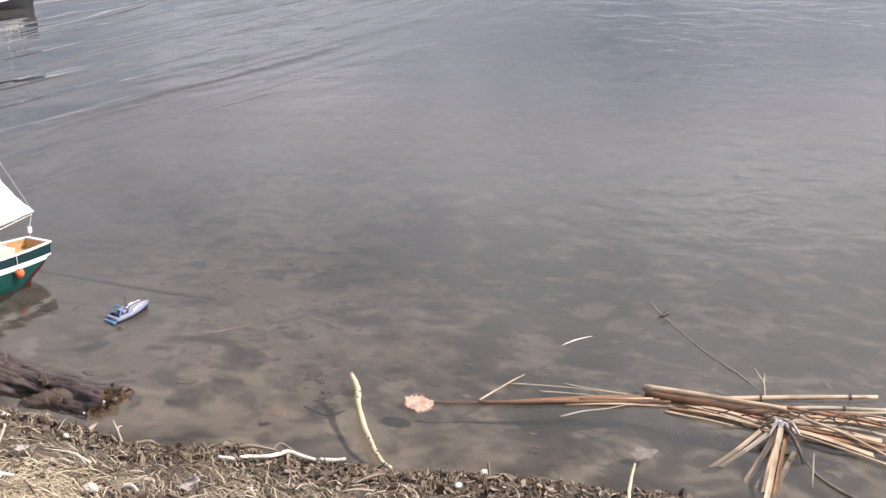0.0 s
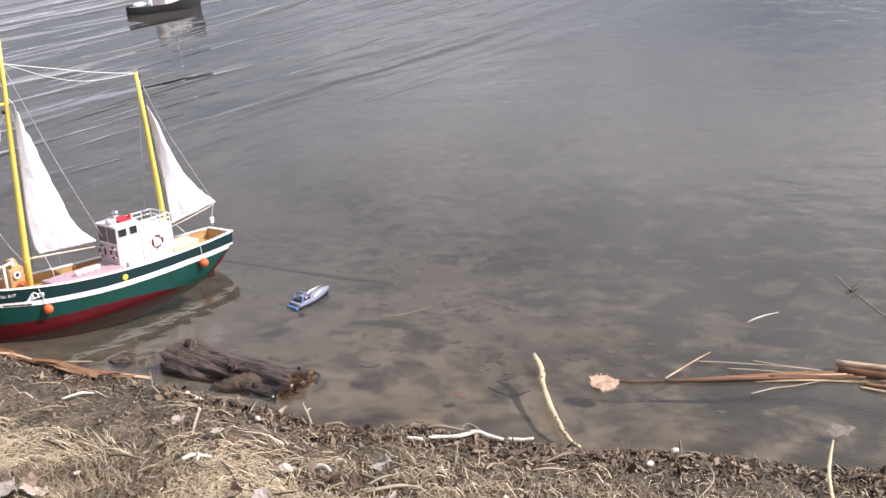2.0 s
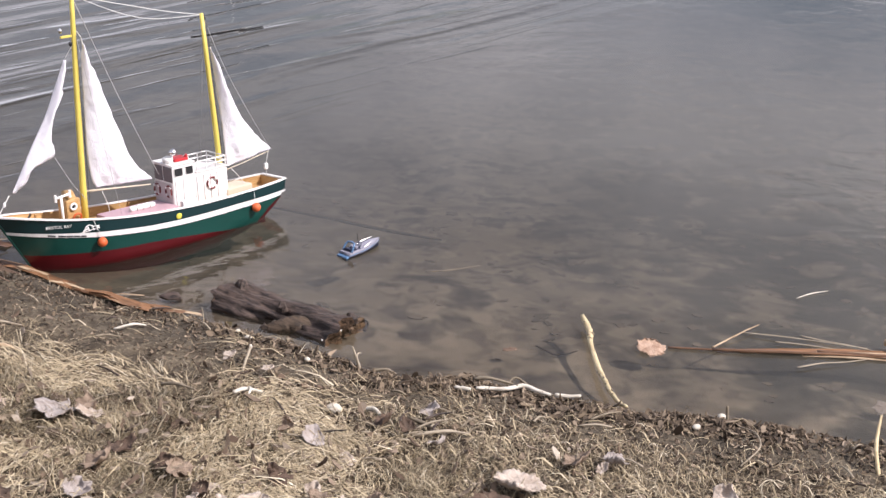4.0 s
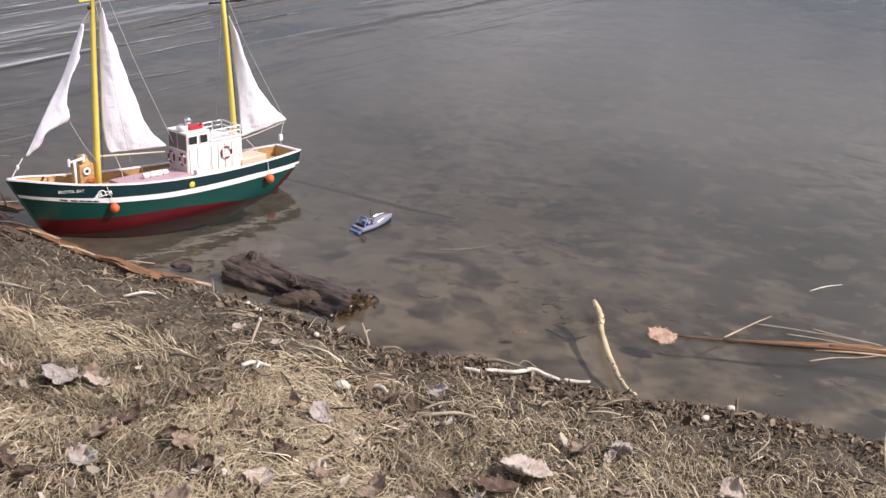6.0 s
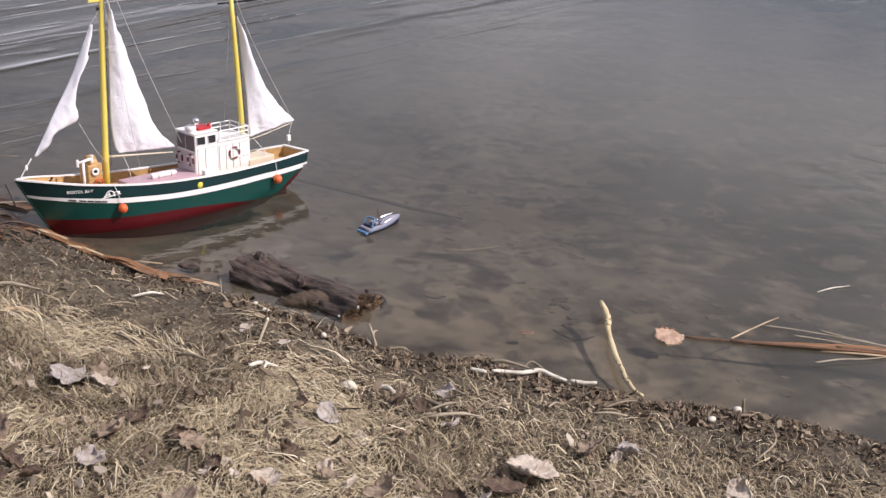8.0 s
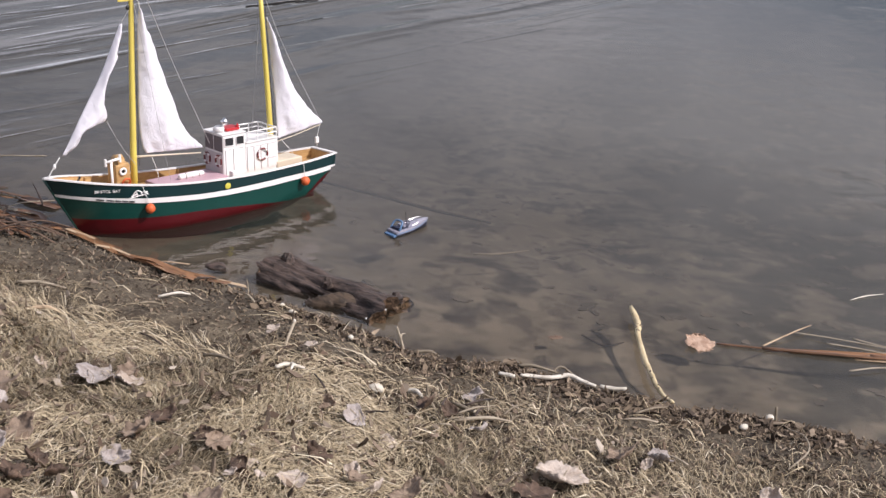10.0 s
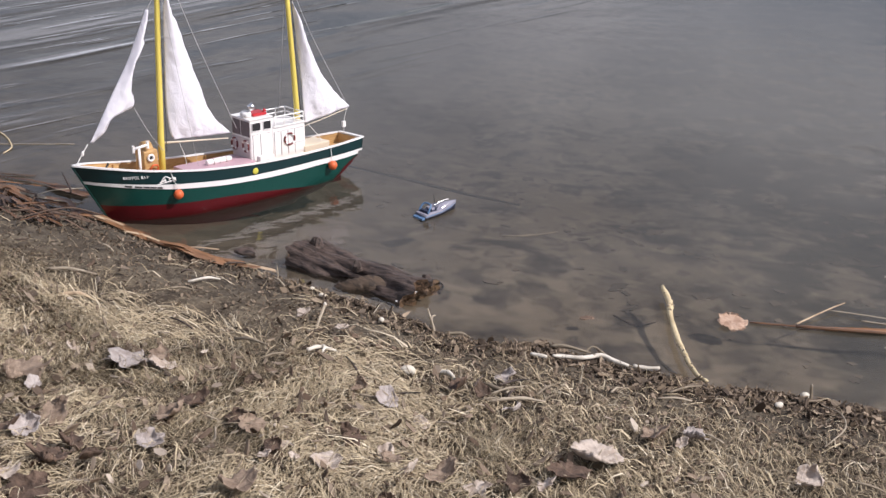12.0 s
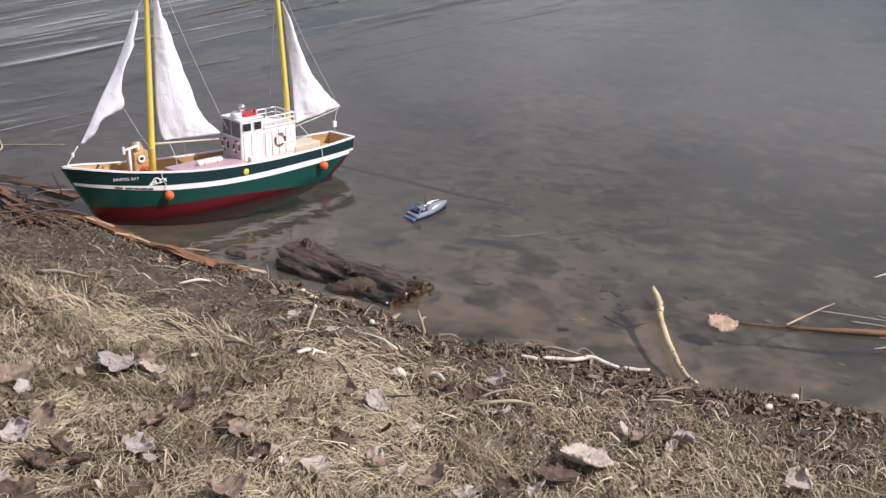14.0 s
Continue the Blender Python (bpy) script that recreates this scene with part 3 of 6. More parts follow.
def build_boat():
    boat = new("model_fishing_boat")
    boat.matrix_basis = BOAT
    tagged(boat, "green model fishing ketch with white sails, nosed onto muddy bank", "model boat")
    hull = part("hull", hull_band(stripe_lo, boot_top, 4), M_GREEN, boat, "glossy green painted hull planking", True)
    part("topside", hull_band(sheer, stripe_hi, 3), M_NAVY, hull, "dark teal upper strake", True)
    part("rubbing_strake", hull_band(stripe_hi, stripe_lo, 2, 0.003), M_WHITE, hull, "white rubbing strake", True)
    part("bottom", hull_band(boot_top, keel, 6), M_RED, hull, "dark red bottom paint", True)
    # bulwark lining, deck and rail
    n = 40
    qs = [0.02 + (LENGTH - 0.032) * i / n for i in range(n + 1)]
    for name, q0, q1, mat, label in (("fore_lining", 0.02, 0.37, M_PLY, "varnished plywood bulwark lining"), ("midship_lining", 0.37, 0.9, M_PLY, "varnished plywood bulwark lining"), ("aft_lining", 0.9, LENGTH - 0.012, M_PLY, "varnished plywood bulwark lining")):
        verts, faces, k = [], [], 18
        for side in (-1, 1):
            base = len(verts)
            for i in range(k + 1):
                q = q0 + (q1 - q0) * i / k
                for z in (sheer(q) - 0.001, deck_z(q) - 0.004):
                    p = hull_point(q, z, side)
                    p.y -= side * min(0.007, abs(p.y) * 0.6)
                    verts.append(p)
            for i in range(k):
                c = base + 2 * i
                faces.append([c, c + 2, c + 3, c + 1] if side < 0 else [c, c + 1, c + 3, c + 2])
        if name == "aft_lining":
            faces.append([2 * k, 2 * k + 1, 4 * k + 3, 4 * k + 2])
        part(name, (verts, faces), mat, boat, label)
    verts, faces = [], []
    for q in qs:
        for side in (-1, 1):
            p = hull_point(q, deck_z(q), side)
            p.y -= side * min(0.005, abs(p.y) * 0.5)
            verts.append(p)
    faces = [[2 * i, 2 * i + 2, 2 * i + 3, 2 * i + 1] for i in range(n)]
    part("deck", (verts, faces), M_PLY, boat, "varnished plywood deck")
    verts, faces = [], []
    rail_q = [LENGTH * (i / 48) ** 1.2 for i in range(49)]
    line = [hull_point(q, sheer(q), -1) for q in rail_q] + [hull_point(q, sheer(q), 1) for q in rail_q[::-1]]
    for i, p in enumerate(line):
        way = (line[min(i + 1, len(line) - 1)] - line[max(i - 1, 0)]).normalized()
        out = Vector((-way.y, way.x, 0)).normalized() * -1
        for o, h in ((0.005, -0.001), (0.005, 0.005), (-0.010, 0.005), (-0.010, -0.001)):
            verts.append(p + out * -o * -1 + Vector((0, 0, h)))
    for i in range(len(line) - 1):
        for j in range(4):
            faces.append([4 * i + j, 4 * i + (j + 1) % 4, 4 * i + 4 + (j + 1) % 4, 4 * i + 4 + j])
    part("cap_rail", (verts, faces), M_WHITE, boat, "white painted cap rail")
    part("stem", tube([hull_point(0.0, z, -1) * 1 + Vector((-0.001, 0.003, 0)) for z in (0.262, 0.2, 0.13, 0.06, 0.0, -0.05)], 0.006), M_GREEN, boat, "green stem post", True)
    # added red plate, standing in for the red counter's reflection in the water
    part("rudder", block(1.13, 1.195, -0.005, 0.005, -0.04, 0.045, 0.002), M_RED, boat, "red plate below the counter, added for its reflection")
    # writing, badge, floats
    m = on_side(0.178, stripe_hi(0.178) + 0.022) @ pose(0, 0, 0, 0, 0, -3)
    lettering("name_lettering", "BRISTOL BAY", 0.0165, M_WHITE, boat, m, "small white name lettering")
    emblem = part("emblem", joined([tube([on_side(0.252 + 0.0068 * i, z).translation for i, z in enumerate((.166, .169, .176, .184, .191, .195, .196, .192, .187, .189, .183, .176))], 0.0022, 5),
                                    tube([on_side(0.248 + 0.0088 * i, 0.167 + 0.0014 * i).translation for i in range(9)], 0.0022, 5),
                                    tube([on_side(0.284, z).translation for z in (.17, .18, .189)], 0.003, 5),
                                    tube([on_side(0.302, z).translation for z in (.172, .18, .187)], 0.003, 5), tube([on_side(0.316, z).translation for z in (.171, .178, .186)], 0.003, 5),
                                    tube([on_side(0.26 + 0.008 * i, 0.174 + 0.0028 * i).translation for i in range(4)], 0.003, 5), tube([on_side(0.31 + 0.006 * i, 0.189 - 0.001 * i).translation for i in range(4)], 0.0026, 5)]), M_WHITE, boat, "white swirling emblem")
    low, high = lambda q: stripe_lo(q) + 0.003, lambda q: stripe_lo(q) + 0.0085
    for q0, q1 in ((0.125, 0.15), (0.16, 0.186), (0.19, 0.212), (0.216, 0.238), (0.242, 0.262)):
        bar = bar_on_side("lettering_bar", q0, q1, low, high, M_BLACK, boat)
        bar.location = Vector((0.0015, -0.0032, 0))
    part("badge", moved(ball((0, 0, 0), 0.0135, (1, 1, 0.2)), on_side(0.674, 0.15, 0.003)), M_BADGE, boat, "round yellow badge", True)
    for q, z in ((0.315, 0.123), (1.06, 0.094)):
        c = on_side(q, z, 0.018).translation
        f = part("fender", ball(c, 0.0195), M_ORANGE, boat, "round orange fender float", True)
        part("fender_cord", tube([c + Vector((0, 0.004, 0.02)), on_side(q, sheer(q) - 0.002, 0.004).translation], 0.0014, 5), M_CORD, f)
    # masts and spars
    mast = part("mainmast", tube([(0.363, 0, 0.12), (0.368, 0, 0.3), (0.385, 0, 0.65), (0.402, 0, 0.95), (0.413, 0, 1.14)], [0.0135, 0.0128, 0.011, 0.0092, 0.007], 14), M_YELLOW, boat, "yellow main mast", True)
    part("mast_light", ball((0.41, 0, 1.153), 0.011), M_WHITE, mast, "white masthead lamp", True)
    part("crosstree", block(0.345, 0.402, -0.004, 0.004, 0.893, 0.902, 0.0015), M_YELLOW, mast)
    part("lantern", ball((0.346, 0, 0.922), 0.0085, (1, 1, 1.2)), M_CHROME, mast, "small silver lantern", True)
    part("upper_spreader", block(0.372, 0.41, -0.004, 0.004, 1.045, 1.053, 0.0015), M_YELLOW, mast)
    part("spreader_lamp", ball((0.369, 0, 1.056), 0.008), M_WHITE, mast, "", True)
    part("block_pulley", ball((0.383, 0, 0.868), 0.008, (1, 0.7, 1.2)), M_BLACK, mast, "black pulley block", True)
    mizzen = part("mizzenmast", tube([(0.997, 0, 0.09), (0.984, 0, 0.4), (0.968, 0, 0.7), (0.957, 0, 0.905)], [0.0122, 0.0115, 0.01, 0.008], 14), M_YELLOW, boat, "yellow mizzen mast", True)
    part("block_pulley", ball((0.968, 0, 0.885), 0.008, (1, 0.7, 1.2)), M_BLACK, mizzen, "black pulley block", True)
    part("boom", tube([(0.37, 0, 0.285), (0.5, 0.006, 0.268), (0.668, 0.012, 0.246)], [0.005, 0.003, 0.0025], 10), M_CREAM, boat, "slim pale boom", True)
    part("mizzen_boom", tube([(0.985, 0, 0.23), (1.1, 0.002, 0.246), (1.24, 0.004, 0.272)], [0.002, 0.002, 0.0018], 8), M_CREAM, boat, "slim pale mizzen boom", True)
    # sails
    build_sail("mainsail", [(0.43, 0.862), (0.418, 0.78), (0.408, 0.6), (0.4, 0.442), (0.407, 0.33), (0.424, 0.29)],
               [(0.433, 0.861), (0.459, 0.775), (0.502, 0.642), (0.55, 0.48), (0.6, 0.355), (0.673, 0.27)], -0.03, boat, "white cotton mainsail with creased foot", 2.0)
    build_sail("jib", [(0.348, 0.812), (0.288, 0.69), (0.249, 0.614), (0.175, 0.499), (0.112, 0.393), (0.08, 0.343)],
               [(0.354, 0.812), (0.336, 0.73), (0.322, 0.685), (0.27, 0.585), (0.264, 0.51), (0.265, 0.45), (0.185, 0.432), (0.142, 0.375), (0.09, 0.338)], -0.035, boat, "white cotton jib hanging slack", 5.0)
    build_sail("mizzen_sail", [(0.981, 0.765), (0.992, 0.688), (1.002, 0.574), (1.014, 0.434), (1.02, 0.305), (1.027, 0.247)],
               [(0.983, 0.764), (1.028, 0.665), (1.066, 0.55), (1.112, 0.452), (1.172, 0.365), (1.247, 0.282)], -0.03, boat, "white cotton mizzen sail", 9.0)
    # rigging
    rig = [("triatic_stay", [(0.413, 0, 1.045), (0.62, 0, 0.985), (0.8, 0, 0.935), (0.958, 0, 0.9)], 0.0016, M_CORD),
           ("aerial_wire", [(0.413, 0, 1.045), (0.6, 0, 0.955), (0.75, 0, 0.912), (0.958, 0, 0.9)], 0.0012, M_CORD),
           ("backstay", [(0.413, 0, 1.03), (0.54, -0.02, 0.66), (0.675, -0.05, 0.3)], 0.0013, M_WIRE),
           ("jib_tack_rope", [(0.068, 0, 0.337), (0.03, 0, 0.285), (0.015, 0, 0.262)], 0.0022, M_CORD),
           ("jib_sheet", [(0.262, -0.01, 0.448), (0.31, -0.03, 0.34), (0.365, -0.02, 0.26)], 0.0013, M_WIRE),
           ("forestay", [(0.35, 0, 0.812), (0.395, 0, 0.87)], 0.0012, M_WIRE),
           ("head_cord", [(0.431, 0, 0.86), (0.428, 0, 0.885), (0.41, 0, 0.915)], 0.0018, M_CORD),
           ("halyard", [(0.402, -0.014, 0.9), (0.392, -0.015, 0.6), (0.382, -0.016, 0.25)], 0.0012, M_BLACK),
           ("mizzen_halyard", [(0.972, -0.01, 0.87), (0.984, -0.012, 0.6), (1.0, -0.013, 0.28)], 0.0014, M_BLACK),
           ("shroud", [(0.402, 0, 0.93), (0.41, 0.13, 0.21)], 0.0009, M_WIRE),
           ("shroud", [(0.402, 0, 0.93), (0.45, -0.14, 0.21)], 0.0007, M_WIRE),
           ("mizzen_shroud", [(0.96, 0, 0.86), (0.97, 0.13, 0.19)], 0.0009, M_WIRE),
           ("topping_lift", [(0.96, 0, 0.9), (1.06, 0, 0.64), (1.24, 0, 0.285)], 0.0012, M_WIRE),
           ("mizzen_sheet", [(1.238, 0, 0.28), (1.222, 0, 0.23), (1.218, 0, 0.17)], 0.0013, M_CORD),
           ("stern_rope", [(1.03, -0.02, 0.245), (1.06, -0.04, 0.2), (1.09, -0.05, 0.15)], 0.0013, M_CORD),
           ("main_sheet", [(0.44, -0.01, 0.275), (0.455, -0.02, 0.22), (0.46, -0.02, 0.18)], 0.0013, M_CORD)]
    for name, line, r, mat in rig:
        part(name, tube(smooth_line(line, 5), r, 5), mat, boat, "", True)
    part("jib_shackle", ball((0.045, 0, 0.305), 0.007, (0.8, 0.8, 1.6)), M_WHITE, boat, "white plastic shackle", True)
    part("stern_shackle", block(1.21, 1.226, -0.006, 0.006, 0.195, 0.222, 0.003), M_WHITE, boat, "white plastic shackle")
    # wheelhouse
    house = part("wheelhouse", block(0.706, 0.808, -0.086, 0.064, 0.105, 0.333, 0.003), M_WHITE, boat, "white painted wheelhouse")
    house.location = (0.022, 0.022, -0.01)
    part("front_panel", block(0.7025, 0.706, -0.083, 0.061, 0.15, 0.256, 0.001), M_GREYWALL, house, "pale greyish front panel")
    part("cabin", block(0.8085, 0.962, -0.086, 0.064, 0.1, 0.284, 0.003), M_WHITE, house, "white panelled cabin")
    part("roof", block(0.7, 0.812, -0.09, 0.068, 0.3335, 0.339, 0.002), M_WHITE, house, "white overhanging roof")
    part("cabin_roof", block(0.8125, 0.966, -0.09, 0.068, 0.2845, 0.29, 0.002), M_WHITE, house, "white cabin roof")
    for y0, y1 in ((-0.08, -0.014), (-0.006, 0.058)):
        part("front_window", block(0.7035, 0.7065, y0, y1, 0.264, 0.327, 0.001), M_FROST, house, "clouded grey front pane")
    for x0, x1 in ((0.714, 0.752), (0.766, 0.800)):
        w = part("side_window", block(x0, x1, -0.0885, -0.0855, 0.287, 0.322, 0.001), M_PANE, house, "dark side window pane")
        fr = joined([tube([(x0, -0.0885, 0.287), (x1, -0.0885, 0.287), (x1, -0.0885, 0.322), (x0, -0.0885, 0.322), (x0, -0.0885, 0.286)], 0.002, 4)])
        part("window_frame", fr, M_WHITE, w)
    for x0, x1, z0, z1 in ((0.716, 0.742, 0.165, 0.272), (0.752, 0.797, 0.165, 0.272), (0.816, 0.842, 0.165, 0.268), (0.848, 0.874, 0.165, 0.268),
                           (0.88, 0.906, 0.165, 0.268), (0.912, 0.954, 0.165, 0.206), (0.912, 0.954, 0.214, 0.268)):
        p = part("panel", block(x0, x1, -0.0876, -0.0862, z0, z1, 0.0008), M_WHITE, house, "raised white side panel")
        part("panel_groove", tube([(x0, -0.0873, z0), (x0, -0.0873, z1), (x1, -0.0873, z1)], 0.0013, 5), M_OUTLINE, p, "grey groove round the panel")
    # rail on the cabin roof
    rail = part("roof_rail", joined([tube([(0.82, y, z), (0.957, y, z)], 0.0028, 6) for y in (-0.085, 0.06) for z in (0.311, 0.33)] + [tube([(0.957, -0.085, z), (0.957, 0.06, z)], 0.0028, 6) for z in (0.311, 0.33)]), M_WHITE, house, "white two-bar roof rail")
    for x, y in ((0.82, -0.085), (0.866, -0.085), (0.911, -0.085), (0.957, -0.085), (0.957, -0.012), (0.957, 0.06), (0.911, 0.06), (0.866, 0.06), (0.82, 0.06)):
        part("rail_post", tube([(x, y, 0.29), (x, y, 0.331)], 0.0028, 6), M_WHITE, rail)
    part("red_hatch", block(0.742, 0.804, -0.052, 0.012, 0.3395, 0.352, 0.003), M_SIGNAL, house, "red roof hatch")
    part("siren_horn", tube([(0.79, -0.045, 0.352), (0.8, -0.05, 0.362)], [0.004, 0.008], 8), M_SIGNAL, house, "red horn", True)
    part("radar_dome", ball((0.72, -0.03, 0.352), 0.022, (1, 1.3, 0.75)), M_WHITE, house, "white dome on the roof", True)
    lamp = part("searchlight", tube([(0.724, -0.05, 0.378), (0.744, -0.055, 0.388)], [0.013, 0.015], 12), M_CHROME, house, "silver searchlight", True)
    part("lamp_post", tube([(0.73, -0.05, 0.334), (0.73, -0.05, 0.38)], 0.004, 6), M_WHITE, lamp)
    belts = (((0.885, -0.0915, 0.228), (0, 1, 0)), ((0.699, -0.055, 0.225), (1, 0, 0)), ((0.699, 0.038, 0.222), (1, 0, 0)))
    for c, nrm in belts:
        belt = part("lifebelt", ring(c, nrm, 0.0235, 0.0038), M_BELT, house, "brown-red lifebelt with white bands", True)
        axis_v = Vector(nrm)
        side = axis_v.cross(Vector((0, 0, 1))).normalized()
        for a in (45, 135, 225, 315):
            mid = Vector(c) + 0.0225 * (math.cos(radians(a)) * side + math.sin(radians(a)) * Vector((0, 0, 1)))
            tang = (-math.sin(radians(a)) * side + math.cos(radians(a)) * Vector((0, 0, 1))) * 0.0055
            part("belt_band", tube([mid - tang, mid + tang], 0.0046, 8), M_WHITE, belt)
    # fore deck
    part("hatch_cover", block(0.45, 0.722, -0.11, 0.085, 0.12, 0.178, 0.006), M_LILAC, boat, "low pink hatch cover")
    bundle = part("raft_bundle", tube(smooth_line([(0.545, -0.02, 0.187), (0.556, -0.02, 0.188), (0.6, -0.022, 0.189), (0.648, -0.02, 0.188), (0.66, -0.018, 0.187)], 4),
                                      [0.004, 0.009, 0.0115, 0.0125, 0.013, 0.0125, 0.012, 0.0128, 0.013, 0.0125, 0.013, 0.0122, 0.0118, 0.011, 0.0095, 0.008, 0.004], 12, 0.12, 3), M_WHITE, boat, "rolled white canvas bundle on the hatch", True)
    for x in (0.575, 0.602, 0.632):
        part("lashing", ring((x, -0.021, 0.188), (1, 0, 0), 0.0128, 0.0014, 14, 5), M_TWIG, bundle, "thin dark lashing")
    part("side_box", block(0.735, 0.80, -0.12, -0.092, 0.135, 0.192, 0.004), M_WHITE, boat, "small white locker")
    part("aft_hatch", block(0.975, 1.1, -0.07, 0.05, 0.12, 0.182, 0.006), M_CREAM, boat, "cream aft hatch")
    gallows = part("winch_housing", block(0.275, 0.335, -0.034, 0.045, 0.135, 0.275, 0.006), M_PLY, boat, "brown plywood winch housing")
    part("housing_top", tube([(0.29, 0.006, 0.272), (0.32, 0.006, 0.272)], 0.032, 14), M_PLY, gallows, "", True)
    part("post", tube([(0.255, -0.038, 0.15), (0.255, -0.038, 0.295)], 0.0055, 8), M_WHITE, gallows, "white T-shaped post", True)
    part("cross_bar", tube([(0.232, -0.038, 0.295), (0.292, -0.038, 0.303)], 0.0055, 8), M_WHITE, gallows, "", True)
    for x, z in ((0.232, 0.295), (0.292, 0.303)):
        part("bar_end", tube([(x, -0.038, z - 0.014), (x, -0.038, z + 0.014)], 0.0055, 8), M_WHITE, gallows)
    part("porthole_ring", ring((0.302, -0.039, 0.248), (0, 1, 0), 0.0115, 0.0045), M_WHITE, gallows, "", True)
    part("porthole", tube([(0.302, -0.036, 0.248), (0.302, -0.0345, 0.248)], 0.01, 12), M_BLACK, gallows)
    part("cord_coil", ring((0.31, -0.046, 0.205), (0, 1, 0.3), 0.016, 0.004), M_ORANGE, boat, "orange coil of cord", True)
    part("anchor", joined([tube([(0.12, -0.01, 0.235), (0.135, -0.02, 0.262)], 0.004, 6), tube([(0.122, -0.03, 0.252), (0.14, 0.0, 0.258)], 0.003, 6)]), M_BLACK, boat, "small black anchor")
    for q in (0.2, 0.42, 0.63):
        part("bulwark_rib", block(q, q + 0.006, half_beam(q) - 0.02, half_beam(q) - 0.009, deck_z(q), sheer(q) - 0.003, 0.001), M_PLY, boat)
    # she lies heeled over, the far side lower; masts and sails already stand as they hang
    upright = ("mainmast", "mizzenmast", "boom", "mizzen_boom", "mainsail", "jib", "mizzen_sail", "triatic_stay", "aerial_wire", "backstay", "jib_tack_rope", "jib_sheet", "forestay", "shroud", "head_cord", "halyard", "mizzen_halyard",
               "topping_lift", "mizzen_sheet", "stern_rope", "main_sheet", "mizzen_shroud", "jib_shackle", "stern_shackle", "name_lettering", "emblem", "lettering_bar", "badge", "fender", "winch_housing", "stem", "rudder", "cord_coil")
    for ob in boat.children:
        kind = ob.name.split(".")[0]
        if kind in upright:
            continue
        for piece in [ob, *ob.children_recursive]:
            for v in piece.data.vertices:
                rim = 0.086 if kind == "wheelhouse" else half_beam(min(LENGTH, max(0.0, v.co.x)))
                v.co.z -= HEEL * (0.7 if kind == "wheelhouse" else 1.0) * (v.co.y + rim)


build_boat()


# ---- things in the water and along the bank ----
def thing(name, label, category, group="", m=None):
    ob = new(name)
    if m is not None:
        ob.matrix_basis = m
    return tagged(ob, label, category, group)


